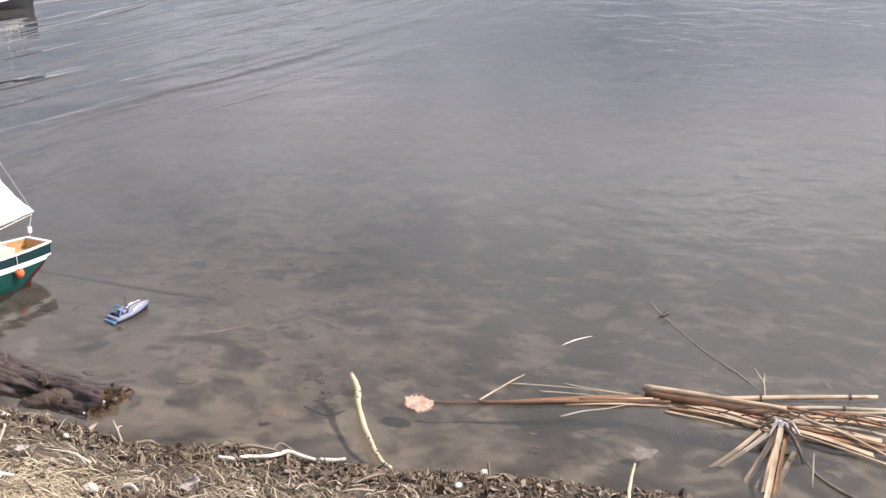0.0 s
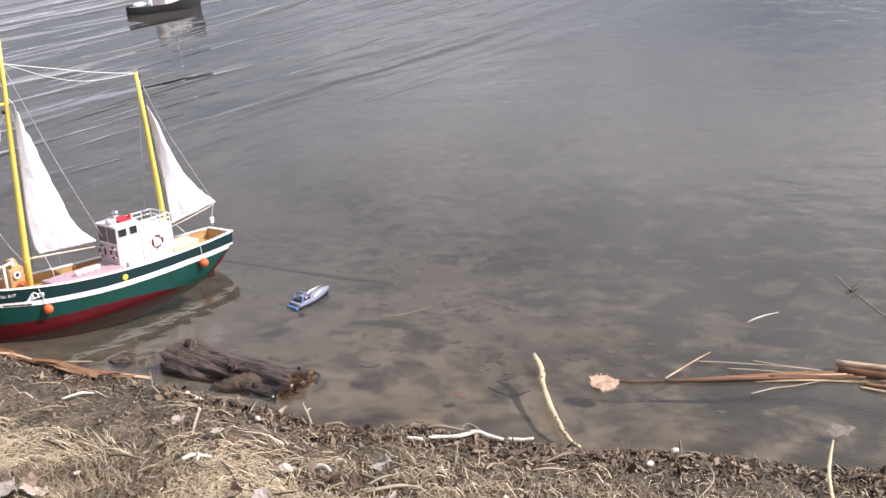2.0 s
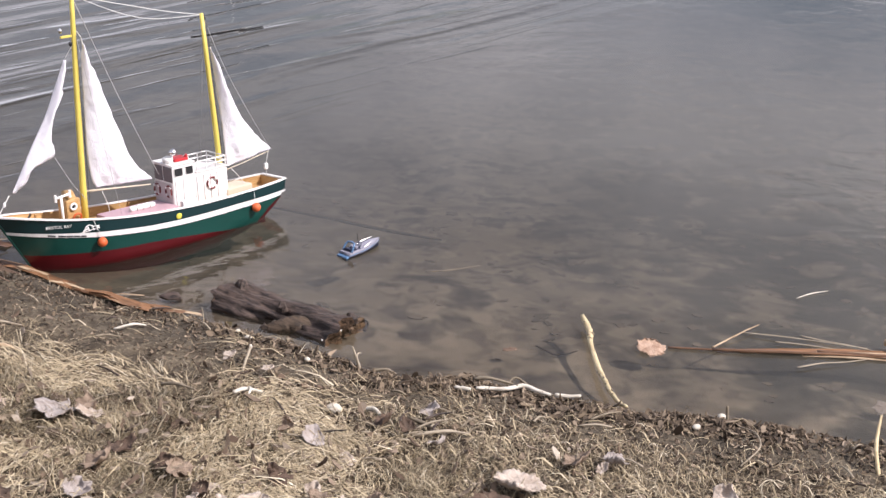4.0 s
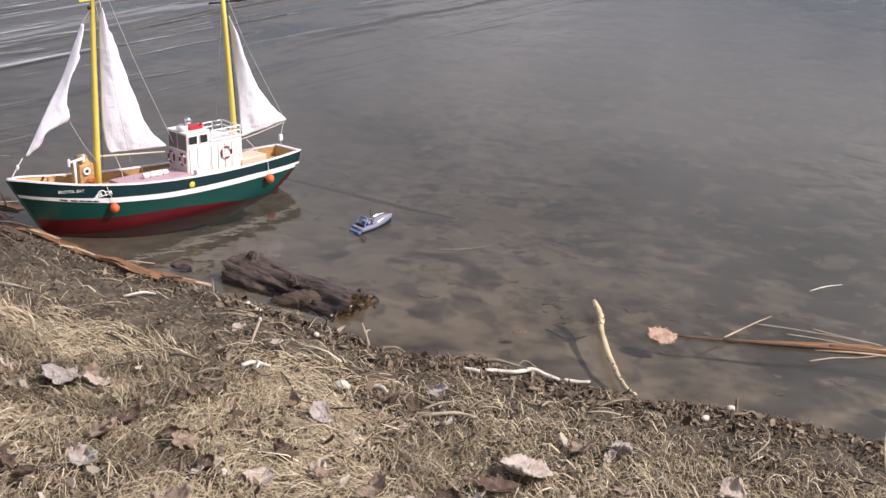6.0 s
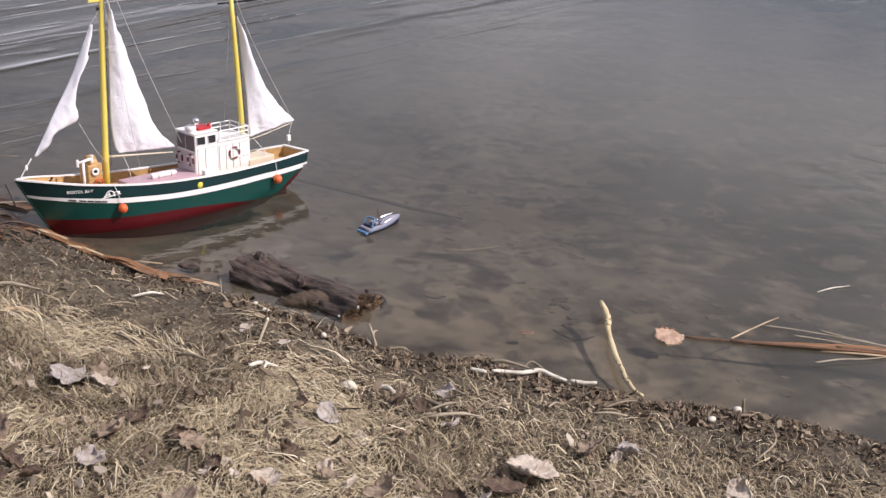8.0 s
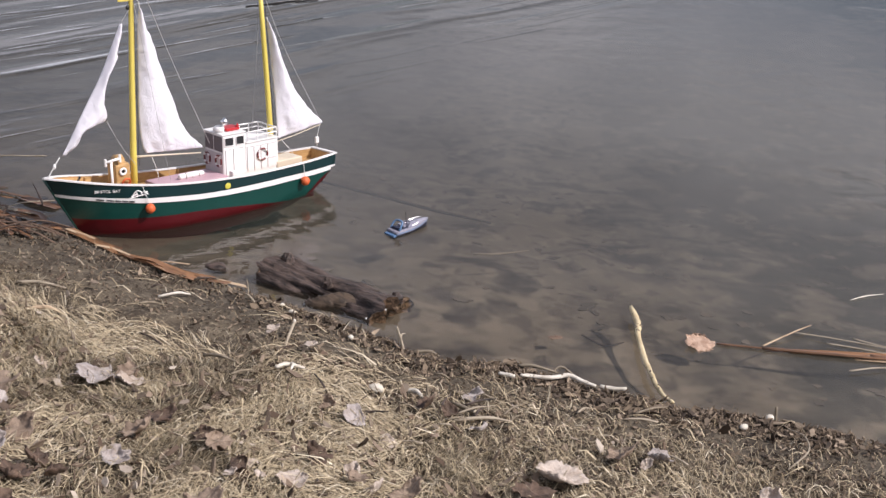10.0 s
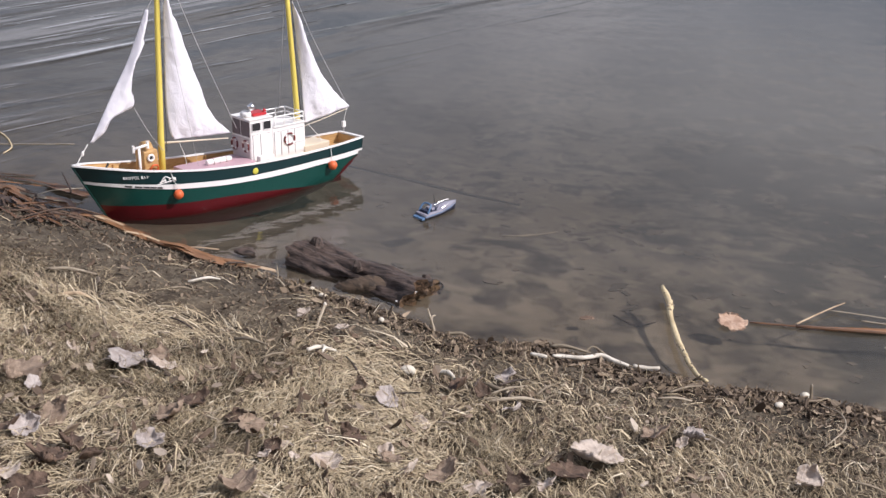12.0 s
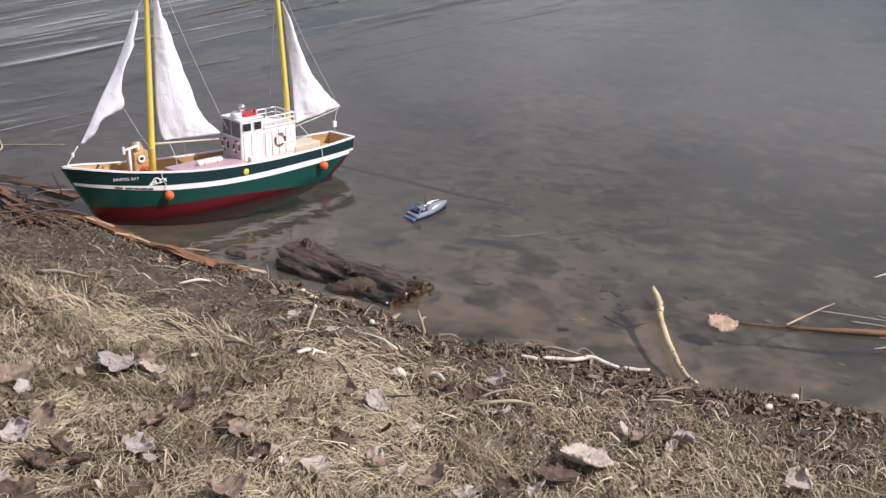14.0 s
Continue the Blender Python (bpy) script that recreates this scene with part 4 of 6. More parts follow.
def build_log():
    """A short rotten log lying half under water, its end broken and its top split."""
    log = thing("drift_log", "dark rotten wet log lying half sunk by the shore", "log", m=pose(-0.55, 4.5, -0.037, 0, 3.0, -35.5))
    rng = random.Random(4)
    n, sides = 130, 76
    verts, faces = [], []
    for i in range(n + 1):
        t = i / n
        x = -0.275 + 0.55 * t
        for j in range(sides):
            th = 2 * math.pi * j / sides
            c, s = math.cos(th), math.sin(th)
            r = 0.09 + 0.012 * math.sin(3 * th + 1.0) - 0.008 * math.sin(math.pi * t) + 0.02 * t ** 3 + 0.008 * (1 - t) ** 2
            r += 0.02 * noise.noise(Vector((x * 7, c * 1.6, s * 1.6 + 3))) + 0.015 * noise.noise(Vector((x * 5, c * 4, s * 4)))
            r += 0.005 * noise.noise(Vector((x * 13, c * 9, s * 9)))
            r += 0.009 * (0.35 - abs(noise.noise(Vector((x * 3.2 + 0.6 * c, c * 15, s * 15))))) + 0.003 * noise.noise(Vector((x * 26, c * 30, s * 30)))
            r -= 0.016 * max(0, noise.noise(Vector((x * 8, c * 5, s * 5 + 17))) - 0.18)
            r += 0.01 * abs(noise.noise(Vector((x * 3.5, c * 7, s * 7 + 11)))) - 0.012 * max(0, noise.noise(Vector((x * 4, c * 11, s * 11 + 5))))
            split = max(0, 1 - abs(th - 1.95 - 0.5 * (t - 0.5)) / 0.3) * max(0, min(1, (t - 0.1) * 4)) * max(0, min(1, (0.98 - t) * 6))
            r -= 0.03 * split
            r += 0.034 * math.exp(-((th - 3.25) / 0.4) ** 2 - ((t - 0.3) / 0.13) ** 2) - 0.02 * math.exp(-((th - 2.6) / 0.25) ** 2 - ((t - 0.5) / 0.35) ** 2)
            jag = 0.045 * noise.noise(Vector((c * 3, s * 3, i * 0.01 + 8))) if i in (0, n) else 0
            verts.append((x + jag, r * c * 1.14 - 0.016, r * s * 0.92))
    for i in range(n):
        for j in range(sides):
            k = (j + 1) % sides
            faces.append([i * sides + j, (i + 1) * sides + j, (i + 1) * sides + k, i * sides + k])
    part("trunk", (verts, faces), M_LOG, log, "", True)
    for end, name in ((0, "sawn_end"), (n, "broken_end")):
        ev, ef = [], []
        rim = [Vector(verts[end * sides + j]) for j in range(sides)]
        mid = sum(rim, Vector()) / sides
        rings = 5
        for q in range(rings):
            for j in range(sides):
                p = rim[j].lerp(mid, q / rings)
                p.x += (1 if end else -1) * (0.012 * noise.noise(Vector((p.y * 40, p.z * 40, end))) - 0.03 * (q / rings) * (1 if end else 0.4)) * (1 if q else 0)
                ev.append(p)
        ev.append(mid - Vector(((0.025 if end else -0.01), 0, 0)))
        for q in range(rings - 1):
            for j in range(sides):
                k = (j + 1) % sides
                ef.append([q * sides + j, q * sides + k, (q + 1) * sides + k, (q + 1) * sides + j])
        for j in range(sides):
            ef.append([(rings - 1) * sides + j, (rings - 1) * sides + (j + 1) % sides, rings * sides])
        part(name, (ev, ef), M_LOGEND, log, "rough orange-brown broken end")
    for i in range(8):  # torn splinters round the broken end
        th = rng.uniform(0.15, 3.0)
        r = rng.uniform(0.05, 0.088)
        a = Vector((0.2 + 0.03 * rng.random(), r * math.cos(th), r * math.sin(th) * 0.9))
        b = a + Vector((rng.uniform(0.04, 0.07), rng.uniform(-0.02, 0.02), rng.uniform(-0.006, 0.02)))
        part("splinter", tube([a, a.lerp(b, 0.6) + Vector((0, 0, 0.004)), b], [0.02, 0.018, 0.011], 7, 1.0, 40 + i), M_LOGEND, log)
    stub = smooth_line([(0.01, -0.15, 0.022), (0.05, -0.125, 0.036), (0.1, -0.085, 0.042), (0.17, -0.04, 0.03)], 6)
    part("branch_stub", tube(stub, [0.02 + 0.026 * i / (len(stub) - 1) for i in range(len(stub))], 13, 0.3, 9), M_STUB, log, "paler snapped branch stub", True)
    part("snapped_end", tube([(0.0, -0.156, 0.019), (0.01, -0.15, 0.022), (0.018, -0.146, 0.024)], [0.01, 0.019, 0.023], 11, 1.0, 12), M_LOG, log, "dark ragged snapped end")
    for i, (x, y, z, r) in enumerate(((-0.225, 0.005, 0.085, 0.02), (-0.27, -0.05, 0.03, 0.022), (-0.26, -0.085, 0.0, 0.018), (0.02, -0.05, 0.085, 0.016), (0.26, 0.04, 0.075, 0.02))):
        part("knot", tube([(x, y, z - 0.02), (x - 0.002, y, z), (x - 0.006, y + 0.004, z + 0.02)], [r, r * 1.1, r * 0.5], 9, 0.7, 5 + i), M_LOG, log, "dark knobbly knot")


build_log()


def on_bank(x, y, up=0.0):
    return Vector((x, y, ground_z(x, y) + up))


def along(points):
    """A pose at the first point with x towards the last, so that grain follows the length."""
    a, b = Vector(points[0]), Vector(points[-1])
    return Matrix.Translation(a) @ (b - a).to_track_quat("X", "Z").to_matrix().to_4x4()


def build_stick(name, label, points, radii, material, category="stick", group="", sides=10, wobble=0.25, seed=1, knots=0):
    m = along(points)
    ob = thing(name, label, category, group, m)
    line = [m.inverted() @ p for p in smooth_line(points, 4)]
    rad = [float(np.interp(i / (len(line) - 1), np.linspace(0, 1, len(radii)), radii)) for i in range(len(line))]
    part("stem", tube(line, rad, sides, wobble, seed), material, ob, "", True)
    rng = random.Random(seed)
    for _ in range(knots):
        i = rng.randrange(2, len(line) - 2)
        d = Vector((rng.uniform(-1, 1), rng.uniform(-1, 0.4), rng.uniform(0, 1))).normalized()
        part("knot", tube([line[i], line[i] + d * rad[i] * 1.35], [rad[i] * 0.55, rad[i] * 0.4], 7), M_TWIG, ob, "dark knot")
    return ob


build_stick("peeled_stick", "crooked yellow barked stick leaning from bank over water",
            [(0.5, 4.34, 0.033), (0.509, 4.23, 0.033), (0.507, 4.175, 0.036), (0.501, 4.107, 0.031), (0.505, 3.93, 0.03), (0.515, 3.82, 0.03), (0.523, 3.752, 0.029), (0.538, 3.668, 0.034), (0.552, 3.622, 0.046)],
            [0.008, 0.0097, 0.0106, 0.0086, 0.0083, 0.0077, 0.008, 0.0066, 0.0056], M_PEELED, knots=18, seed=3, wobble=0.5)
build_stick("bleached_stick", "bleached white driftwood stick lying on the mud", [on_bank(x, y - 0.02, 0.026) for x, y in ((0.104, 3.742), (0.14, 3.748), (0.2, 3.743), (0.25, 3.762), (0.29, 3.742), (0.332, 3.728))],
            [0.0055, 0.0065, 0.0062, 0.0075, 0.006, 0.0055], M_BLEACHED, group="broken bleached sticks", seed=5, knots=3, wobble=0.35)
build_stick("bleached_stick", "short bleached white stick piece lying on the mud", [on_bank(x, y - 0.02, 0.026) for x, y in ((0.345, 3.73), (0.385, 3.723), (0.424, 3.722))],
            [0.0062, 0.006, 0.005], M_BLEACHED, group="broken bleached sticks", seed=6, wobble=0.35)
build_stick("bleached_stick", "stubby pale stick piece half buried in mud", [on_bank(x, y - 0.02, 0.026) for x, y in ((0.038, 3.768), (0.062, 3.757), (0.086, 3.745))],
            [0.005, 0.0065, 0.0055], M_BLEACHED, group="broken bleached sticks", seed=7, wobble=0.5)
build_stick("bank_twig", "thin dark twig arched over the bleached stick", [on_bank(0.2, 3.78, 0.02), on_bank(0.23, 3.8, 0.05), on_bank(0.28, 3.775, 0.04), on_bank(0.345, 3.72, 0.02)], [0.003, 0.0035, 0.0035, 0.002], M_TWIG, "twig", "twigs on the bank", 7, seed=8)


BANK_STICKS = [
    ("pale snapped stick on the muddy grass", M_BLEACHED, (-0.245, 3.575), (-0.185, 3.51), 0.0075, 0.012),
    ("small white wood splinter in dry grass", M_BLEACHED, (-0.615, 3.565), (-0.535, 3.6), 0.006, 0.034),
    ("short white wood splinter crossing another in grass", M_BLEACHED, (-0.585, 3.605), (-0.57, 3.55), 0.0045, 0.036),
    ("dark thin twig half buried in grass", M_TWIG, (-0.84, 3.64), (-0.73, 3.565), 0.005, 0.03),
    ("pale straight stick lying on the mud", M_BLEACHED, (-1.113, 4.225), (-1.009, 4.256), 0.0045, 0.012),
    ("long pale twig lying on bare mud", M_REEDGREY, (-1.587, 4.221), (-1.423, 4.219), 0.006, 0.01),
    ("grey twig fallen near the waterline", M_TWIG, (-0.234, 3.99), (-0.15, 3.97), 0.005, 0.008),
    ("brown twig among litter on the bank", M_TWIG, (-0.1, 3.46), (0.0, 3.36), 0.006, 0.015),
    ("grey twig among litter on the bank", M_REEDGREY, (-0.09, 3.33), (0.07, 3.35), 0.005, 0.02),
    ("brown twig beside the bleached stick", M_TWIG, (0.1, 3.80), (0.22, 3.76), 0.005, 0.03),
    ("pale stem lying on grass", M_REED, (-1.46, 3.935), (-1.36, 3.945), 0.007, 0.012),
]
for i, (label, mat, a, b, r, up) in enumerate(BANK_STICKS):
    pa, pb = on_bank(*a, up), on_bank(*b, up)
    mid = pa.lerp(pb, 0.5) + Vector((0.01 * (-1) ** i, 0.006, 0.008))
    build_stick("bank_twig", label, [pa, mid, pb], [r, r * 1.1, r * 0.6], mat, "twig", "twigs on the bank", 7, 0.35, 20 + i)

rng = random.Random(66)
for i in range(46):  # small twigs: a cluster among the litter, the rest strewn about
    if i < 16:
        x, y = rng.gauss(-0.04, 0.09), rng.gauss(3.38, 0.06)
    else:
        x = rng.uniform(-1.6, 1.4)
        y = float(np.interp(x, SHORE_X, SHORE_Y)) - rng.uniform(0.06, 0.9)
    th, ln = rng.uniform(0, math.pi), rng.uniform(0.04, 0.12)
    a, b = on_bank(x, y, rng.uniform(0.006, 0.03)), on_bank(x + ln * math.cos(th), y + ln * math.sin(th), rng.uniform(0.01, 0.035))
    mat, label = ((M_TWIG, "thin grey-brown twig on the muddy bank"), (M_REEDGREY, "thin weathered stem on the muddy bank"), (M_LOG, "thin dark twig on the muddy bank"))[i % 3]
    build_stick("bank_twig", label, [a, a.lerp(b, 0.5) + Vector((0, 0, 0.006)), b], [0.0035, 0.0032, 0.0018], mat, "twig", "twigs on the bank", 6, 0.3, 300 + i)

# upright twigs and stalks
twig = build_stick("upright_twig", "thin pale twig with whitish tip leaning in mud", [on_bank(-0.632, 3.86, -0.004), on_bank(-0.625, 3.89, 0.025), on_bank(-0.617, 3.925, 0.045), on_bank(-0.612, 3.95, 0.06)], [0.0028, 0.004, 0.0048, 0.0042], M_REEDGREY, "twig", "upright twigs", 7, seed=31)
part("tip", moved(ball(on_bank(-0.612, 3.952, 0.061), 0.0055, (1, 1, 1.4)), twig.matrix_basis.inverted()), M_BLEACHED, twig, "whitish broken tip", True)
build_stick("upright_twig", "grey forked stub standing at the waterline", [on_bank(-0.262, 3.965, -0.01), on_bank(-0.275, 3.97, 0.04), on_bank(-0.288, 3.98, 0.075)], [0.005, 0.0042, 0.003], M_REEDGREY, "twig", "upright twigs", 7, seed=32)
build_stick("upright_twig", "thin dark stub standing at the waterline", [on_bank(-0.275, 3.97, 0.035), on_bank(-0.272, 3.985, 0.055), on_bank(-0.262, 3.995, 0.068)], [0.0035, 0.003, 0.002], M_REEDGREY, "twig", "upright twigs", 7, seed=33)
build_stick("upright_twig", "thin grey stub standing in short grass", [on_bank(0.838, 3.53, -0.01), on_bank(0.836, 3.528, 0.03), on_bank(0.834, 3.527, 0.062)], [0.005, 0.0045, 0.004], M_TWIG, "twig", "upright twigs", 7, seed=34)
build_stick("upright_stalk", "tan dead stalk standing at the water's edge", [on_bank(1.17, 3.16, -0.01), on_bank(1.175, 3.22, 0.05), on_bank(1.20, 3.29, 0.085), (1.245, 3.4, 0.115)], [0.006, 0.0055, 0.005, 0.0035], M_PEELED, "stalk", "", 7, seed=35)
build_stick("upright_twig", "dark short stub standing on grassy bank", [on_bank(-0.165, 3.49, -0.01), on_bank(-0.168, 3.492, 0.03), on_bank(-0.172, 3.495, 0.06)], [0.005, 0.004, 0.0025], M_TWIG, "twig", "upright twigs", 7, seed=36)
build_stick("dry_straw", "dry curved straw lying on the grass", [on_bank(0.80, 3.19, 0.01), on_bank(0.87, 3.27, 0.03), on_bank(0.885, 3.38, 0.035), on_bank(0.86, 3.47, 0.025)], [0.0022, 0.0025, 0.0022, 0.0015], M_REEDGREY, "stem", "", 6, seed=37)

# twigs in the water
build_stick("water_twig", "long thin grey twig reaching out of water", [(1.892, 4.05, -0.004), (1.874, 4.11, 0.002), (1.857, 4.199, 0.003), (1.845, 4.23, 0.006), (1.838, 4.27, 0.005), (1.806, 4.4, 0.0025), (1.762, 4.75, 0.0035), (1.757, 4.905, 0.006)],
            [0.0019, 0.0019, 0.0017, 0.0015, 0.001], M_REEDGREY, "twig", "twigs in the water", 7, seed=41, knots=0)
build_stick("water_twig", "short dark twig crossing a longer one", [(1.745, 4.715, 0.014), (1.775, 4.735, 0.02), (1.79, 4.75, 0.016)], [0.005, 0.01, 0.004], M_LOG, "twig", "twigs in the water", 7, seed=42)
build_stick("water_twig", "small pale forked twig standing in water", [(1.884, 3.99, -0.01), (1.893, 4.03, 0.035), (1.886, 4.045, 0.045), (1.87, 4.07, 0.075)], [0.0042, 0.004, 0.0035, 0.002], M_REEDGREY, "twig", "twigs in the water", 7, seed=43)
build_stick("water_twig", "small pale side prong standing in water", [(1.893, 4.03, 0.033), (1.9, 4.045, 0.05), (1.902, 4.05, 0.062)], [0.003, 0.0025, 0.0015], M_REEDGREY, "twig", "twigs in the water", 6, seed=50)
build_stick("water_twig", "curved pale splinter floating on the water", [(1.305, 4.535, 0.002), (1.365, 4.57, 0.004), (1.436, 4.59, 0.006)], [0.0015, 0.003, 0.0012], M_BLEACHED, "twig", "twigs in the water", 7, seed=44)
build_stick("sunken_branch", "long dark branch lying under the water", [(-0.74, 5.78, -0.03), (-0.45, 5.58, -0.024), (-0.2, 5.43, -0.03), (0.02, 5.35, -0.045)], [0.005, 0.0075, 0.0075, 0.004], M_SUNKWOOD, "branch", "sunken branches", 7, seed=45)
build_stick("sunken_branch", "dark forked branch lying on the pond bed", [(0.33, 4.27, -0.045), (0.4, 4.2, -0.05), (0.47, 4.22, -0.045)], [0.003, 0.004, 0.002], M_SUNKWOOD, "branch", "sunken branches", 6, seed=46)
build_stick("sunken_branch", "pale thin stem lying under the water", [(-0.05, 4.98, -0.04), (0.05, 5.0, -0.045), (0.17, 5.06, -0.05)], [0.003, 0.006, 0.003], M_REEDGREY, "branch", "sunken branches", 6, seed=47)
build_stick("floating_reed", "thin pale reed stem floating beyond the bow", [(-3.0, 5.9, 0.001), (-2.5, 5.915, 0.0015), (-2.02, 5.94, 0.0015)], [0.0016, 0.0018, 0.0016], M_REEDGREY, "reed", "", 7, seed=48)
build_stick("curled_reed", "curled yellow reed tip sticking out of water", [(-2.62, 6.27, -0.006), (-2.467, 6.142, 0.003), (-2.37, 6.03, 0.006), (-2.3, 5.9, 0.006), (-2.285, 5.845, 0.006), (-2.297, 5.786, 0.003)], [0.0032, 0.0034, 0.0032, 0.0032, 0.003, 0.002], M_PEELED, "reed", "", 7, seed=49)


def build_reed(label, a, b, r, material, group, seed, nodes=2, bend=0.012, flat=1.0):
    """A hollow stalk or strap of reed with a few joints."""
    pa, pb = Vector(a), Vector(b)
    rng = random.Random(seed)
    m = along((pa, pb))
    ob = thing("reed_stalk", label, "reed", group, m)
    mids = [pa.lerp(pb, t) + Vector((rng.uniform(-bend, bend), rng.uniform(-bend, bend), rng.uniform(0, bend * 0.6))) for t in (0.33, 0.66)]
    line = smooth_line([pa, *mids, pb], 4)
    shape = tube(line, [r * (1 - 0.35 * i / (len(line) - 1)) for i in range(len(line))], 9, 0.12, seed)
    if flat < 1:
        z0 = lambda v: line[min(range(len(line)), key=lambda i: (line[i] - v).length_squared)].z
        shape = ([Vector((v.x, v.y, z0(v) + (v.z - z0(v)) * flat)) for v in shape[0]], shape[1])
    part("stalk", moved(shape, m.inverted()), material, ob, "", True)
    for k in range(nodes):
        t = (k + 0.6) / nodes
        i = max(1, min(len(line) - 2, int(t * len(line))))
        w = (line[i + 1] - line[i - 1]).normalized() * 0.003
        part("joint", moved(tube([line[i] - w, line[i] + w], r * 1.12, 9), m.inverted()), M_LOG, ob, "dark joint ring")


def build_strap(label, points, width, material, group, seed, hollow=0.25):
    """A flat reed blade: a ribbon with a shallow trough along it and torn square ends."""
    rng = random.Random(seed)
    line = smooth_line(points, 6)
    verts, faces = [], []
    for i, p in enumerate(line):
        way = (line[min(i + 1, len(line) - 1)] - line[max(i - 1, 0)]).normalized()
        side = way.cross(Vector((0, 0, 1))).normalized()
        up = side.cross(way)
        w = width / 2 * rng.uniform(0.88, 1.08)
        torn = way * rng.uniform(-0.012, 0.012) if i in (0, len(line) - 1) else Vector()
        for drop in (0.0, 0.0018):
            for u, h in ((-1, hollow), (-0.4, 0.06), (0.1, 0.0), (0.6, 0.09), (1, hollow)):
                verts.append(p + side * w * u + up * (w * h - drop) + torn * u)
    for i in range(len(line) - 1):
        a, b = 10 * i, 10 * i + 10
        for k in range(4):
            faces.append([a + k, a + k + 1, b + k + 1, b + k])
            faces.append([a + 5 + k, b + 5 + k, b + 6 + k, a + 6 + k])
        faces += [[a, b, b + 5, a + 5], [a + 4, a + 9, b + 9, b + 4]]
    faces += [[0, 5, 6, 7, 8, 9, 4, 3, 2, 1], [10 * len(line) - 10 + k for k in (0, 1, 2, 3, 4, 9, 8, 7, 6, 5)]]
    m = along(points)
    ob = thing("reed_stalk", label, "reed", group, m)
    part("blade", moved((verts, faces), m.inverted()), material, ob)
    return ob


REEDS = "floating reed tangle"
HUB = (1.832, 3.755)
# one thick reed from two: pale for its lit top, dark for its shadow side
build_reed("pale lit top of the thick floating reed", (1.481, 4.084, 0.026), (1.88, 3.8, 0.048), 0.0115, M_REED, REEDS, 1, 0, 0.004)
build_reed("dark shaded underside of the thick reed, built as a second reed", (1.487, 4.066, 0.008), (1.88, 3.77, 0.026), 0.017, M_REEDDARK, REEDS, 3, 0, 0.004)
build_reed("long pale jointed reed floating on the water", (1.72, 3.97, 0.014), (2.24, 3.883, 0.022), 0.0105, M_REED, REEDS, 2, 2, 0.004)
FAN = [((1.75, 3.69, 0.035), (1.66, 3.645, 0.0), (1.56, 3.6, -0.03), 0.015, M_REED), ((1.77, 3.668, 0.035), (1.68, 3.632, 0.0), (1.588, 3.597, -0.03), 0.018, M_REEDGREY),
       ((1.79, 3.665, 0.035), (1.7, 3.565, -0.005), (1.625, 3.486, -0.03), 0.019, M_REED), ((1.813, 3.695, 0.05), (1.735, 3.55, 0.015), (1.656, 3.41, -0.02), 0.019, M_REED),
       ((1.82, 3.69, 0.057), (1.7, 3.46, 0.03), (1.575, 3.22, 0.0), 0.017, M_REED), ((1.832, 3.67, 0.045), (1.715, 3.45, 0.012), (1.61, 3.24, -0.02), 0.012, M_REEDRED),
       ((1.835, 3.61, -0.006), (1.775, 3.53, -0.012), (1.712, 3.448, -0.03), 0.017, M_REEDGREY), ((1.8, 3.64, 0.02), (1.69, 3.5, -0.012), (1.6, 3.38, -0.05), 0.016, M_REEDGREY)]
for i, (a, b, c, w, mat) in enumerate(FAN):
    build_strap("grey-tan reed blade fanning out under shallow water" if mat is M_REEDGREY else "tan reed blade fanning out from the tangle", [a, b, c], w, mat, REEDS, 10 + i)
SHEAF = [((0.93, 4.105), (1.47, 4.035), 0.024, M_REEDRED, -0.004), ((1.05, 4.085), (1.5, 4.03), 0.03, M_REEDRED, 0.0), ((1.16, 4.085), (1.52, 4.05), 0.02, M_REEDRED, 0.004), ((1.2, 4.05), (1.56, 3.98), 0.018, M_REED, 0.0),
         ((1.6, 3.96), (1.8, 3.74), 0.026, M_REED, 0.008), ((1.64, 3.925), (1.8, 3.775), 0.018, M_REED, 0.014), ((1.7, 3.9), (1.86, 3.74), 0.022, M_REEDRED, 0.012),
         ((1.8, 3.77), (2.05, 3.51), 0.022, M_REED, 0.016), ((1.83, 3.78), (2.12, 3.6), 0.03, M_REED, 0.012), ((1.85, 3.79), (2.2, 3.68), 0.026, M_REED, 0.014), ((1.87, 3.8), (2.25, 3.73), 0.03, M_REED, 0.01),
         ((1.88, 3.81), (2.28, 3.79), 0.024, M_REEDGREY, 0.012), ((1.84, 3.75), (2.1, 3.55), 0.018, M_REEDRED, 0.008)]
for i, (a, b, w, mat, z) in enumerate(SHEAF):
    rng = random.Random(500 + i)
    mid = ((a[0] + b[0]) / 2 + rng.uniform(-0.012, 0.012), (a[1] + b[1]) / 2 + rng.uniform(-0.012, 0.012), z + 0.006)
    build_strap("tan flat reed blade matted in the floating tangle" if mat is not M_REEDRED else "wet rust-brown reed blade afloat in the tangle", [(*a, z), mid, (*b, z - 0.004)], w, mat, REEDS, 520 + i)
crown = thing("torn_reed", "torn lilac-white reed butt above the fanned blades", "reed", REEDS)
rng = random.Random(17)
for i in range(9):
    a = Vector((1.825 + rng.uniform(-0.012, 0.012), 3.70 + rng.uniform(-0.012, 0.012), 0.055))
    th = radians(rng.uniform(150, 290))
    part("shred", tube([a, a + Vector((0.03 * math.cos(th), 0.03 * math.sin(th), 0.006)), a + Vector((0.075 * math.cos(th), 0.06 * math.sin(th), -0.022))], [0.006, 0.007, 0.003], 6, 0.6, 40 + i), M_LEAFGREY if i % 3 else M_LOG, crown)
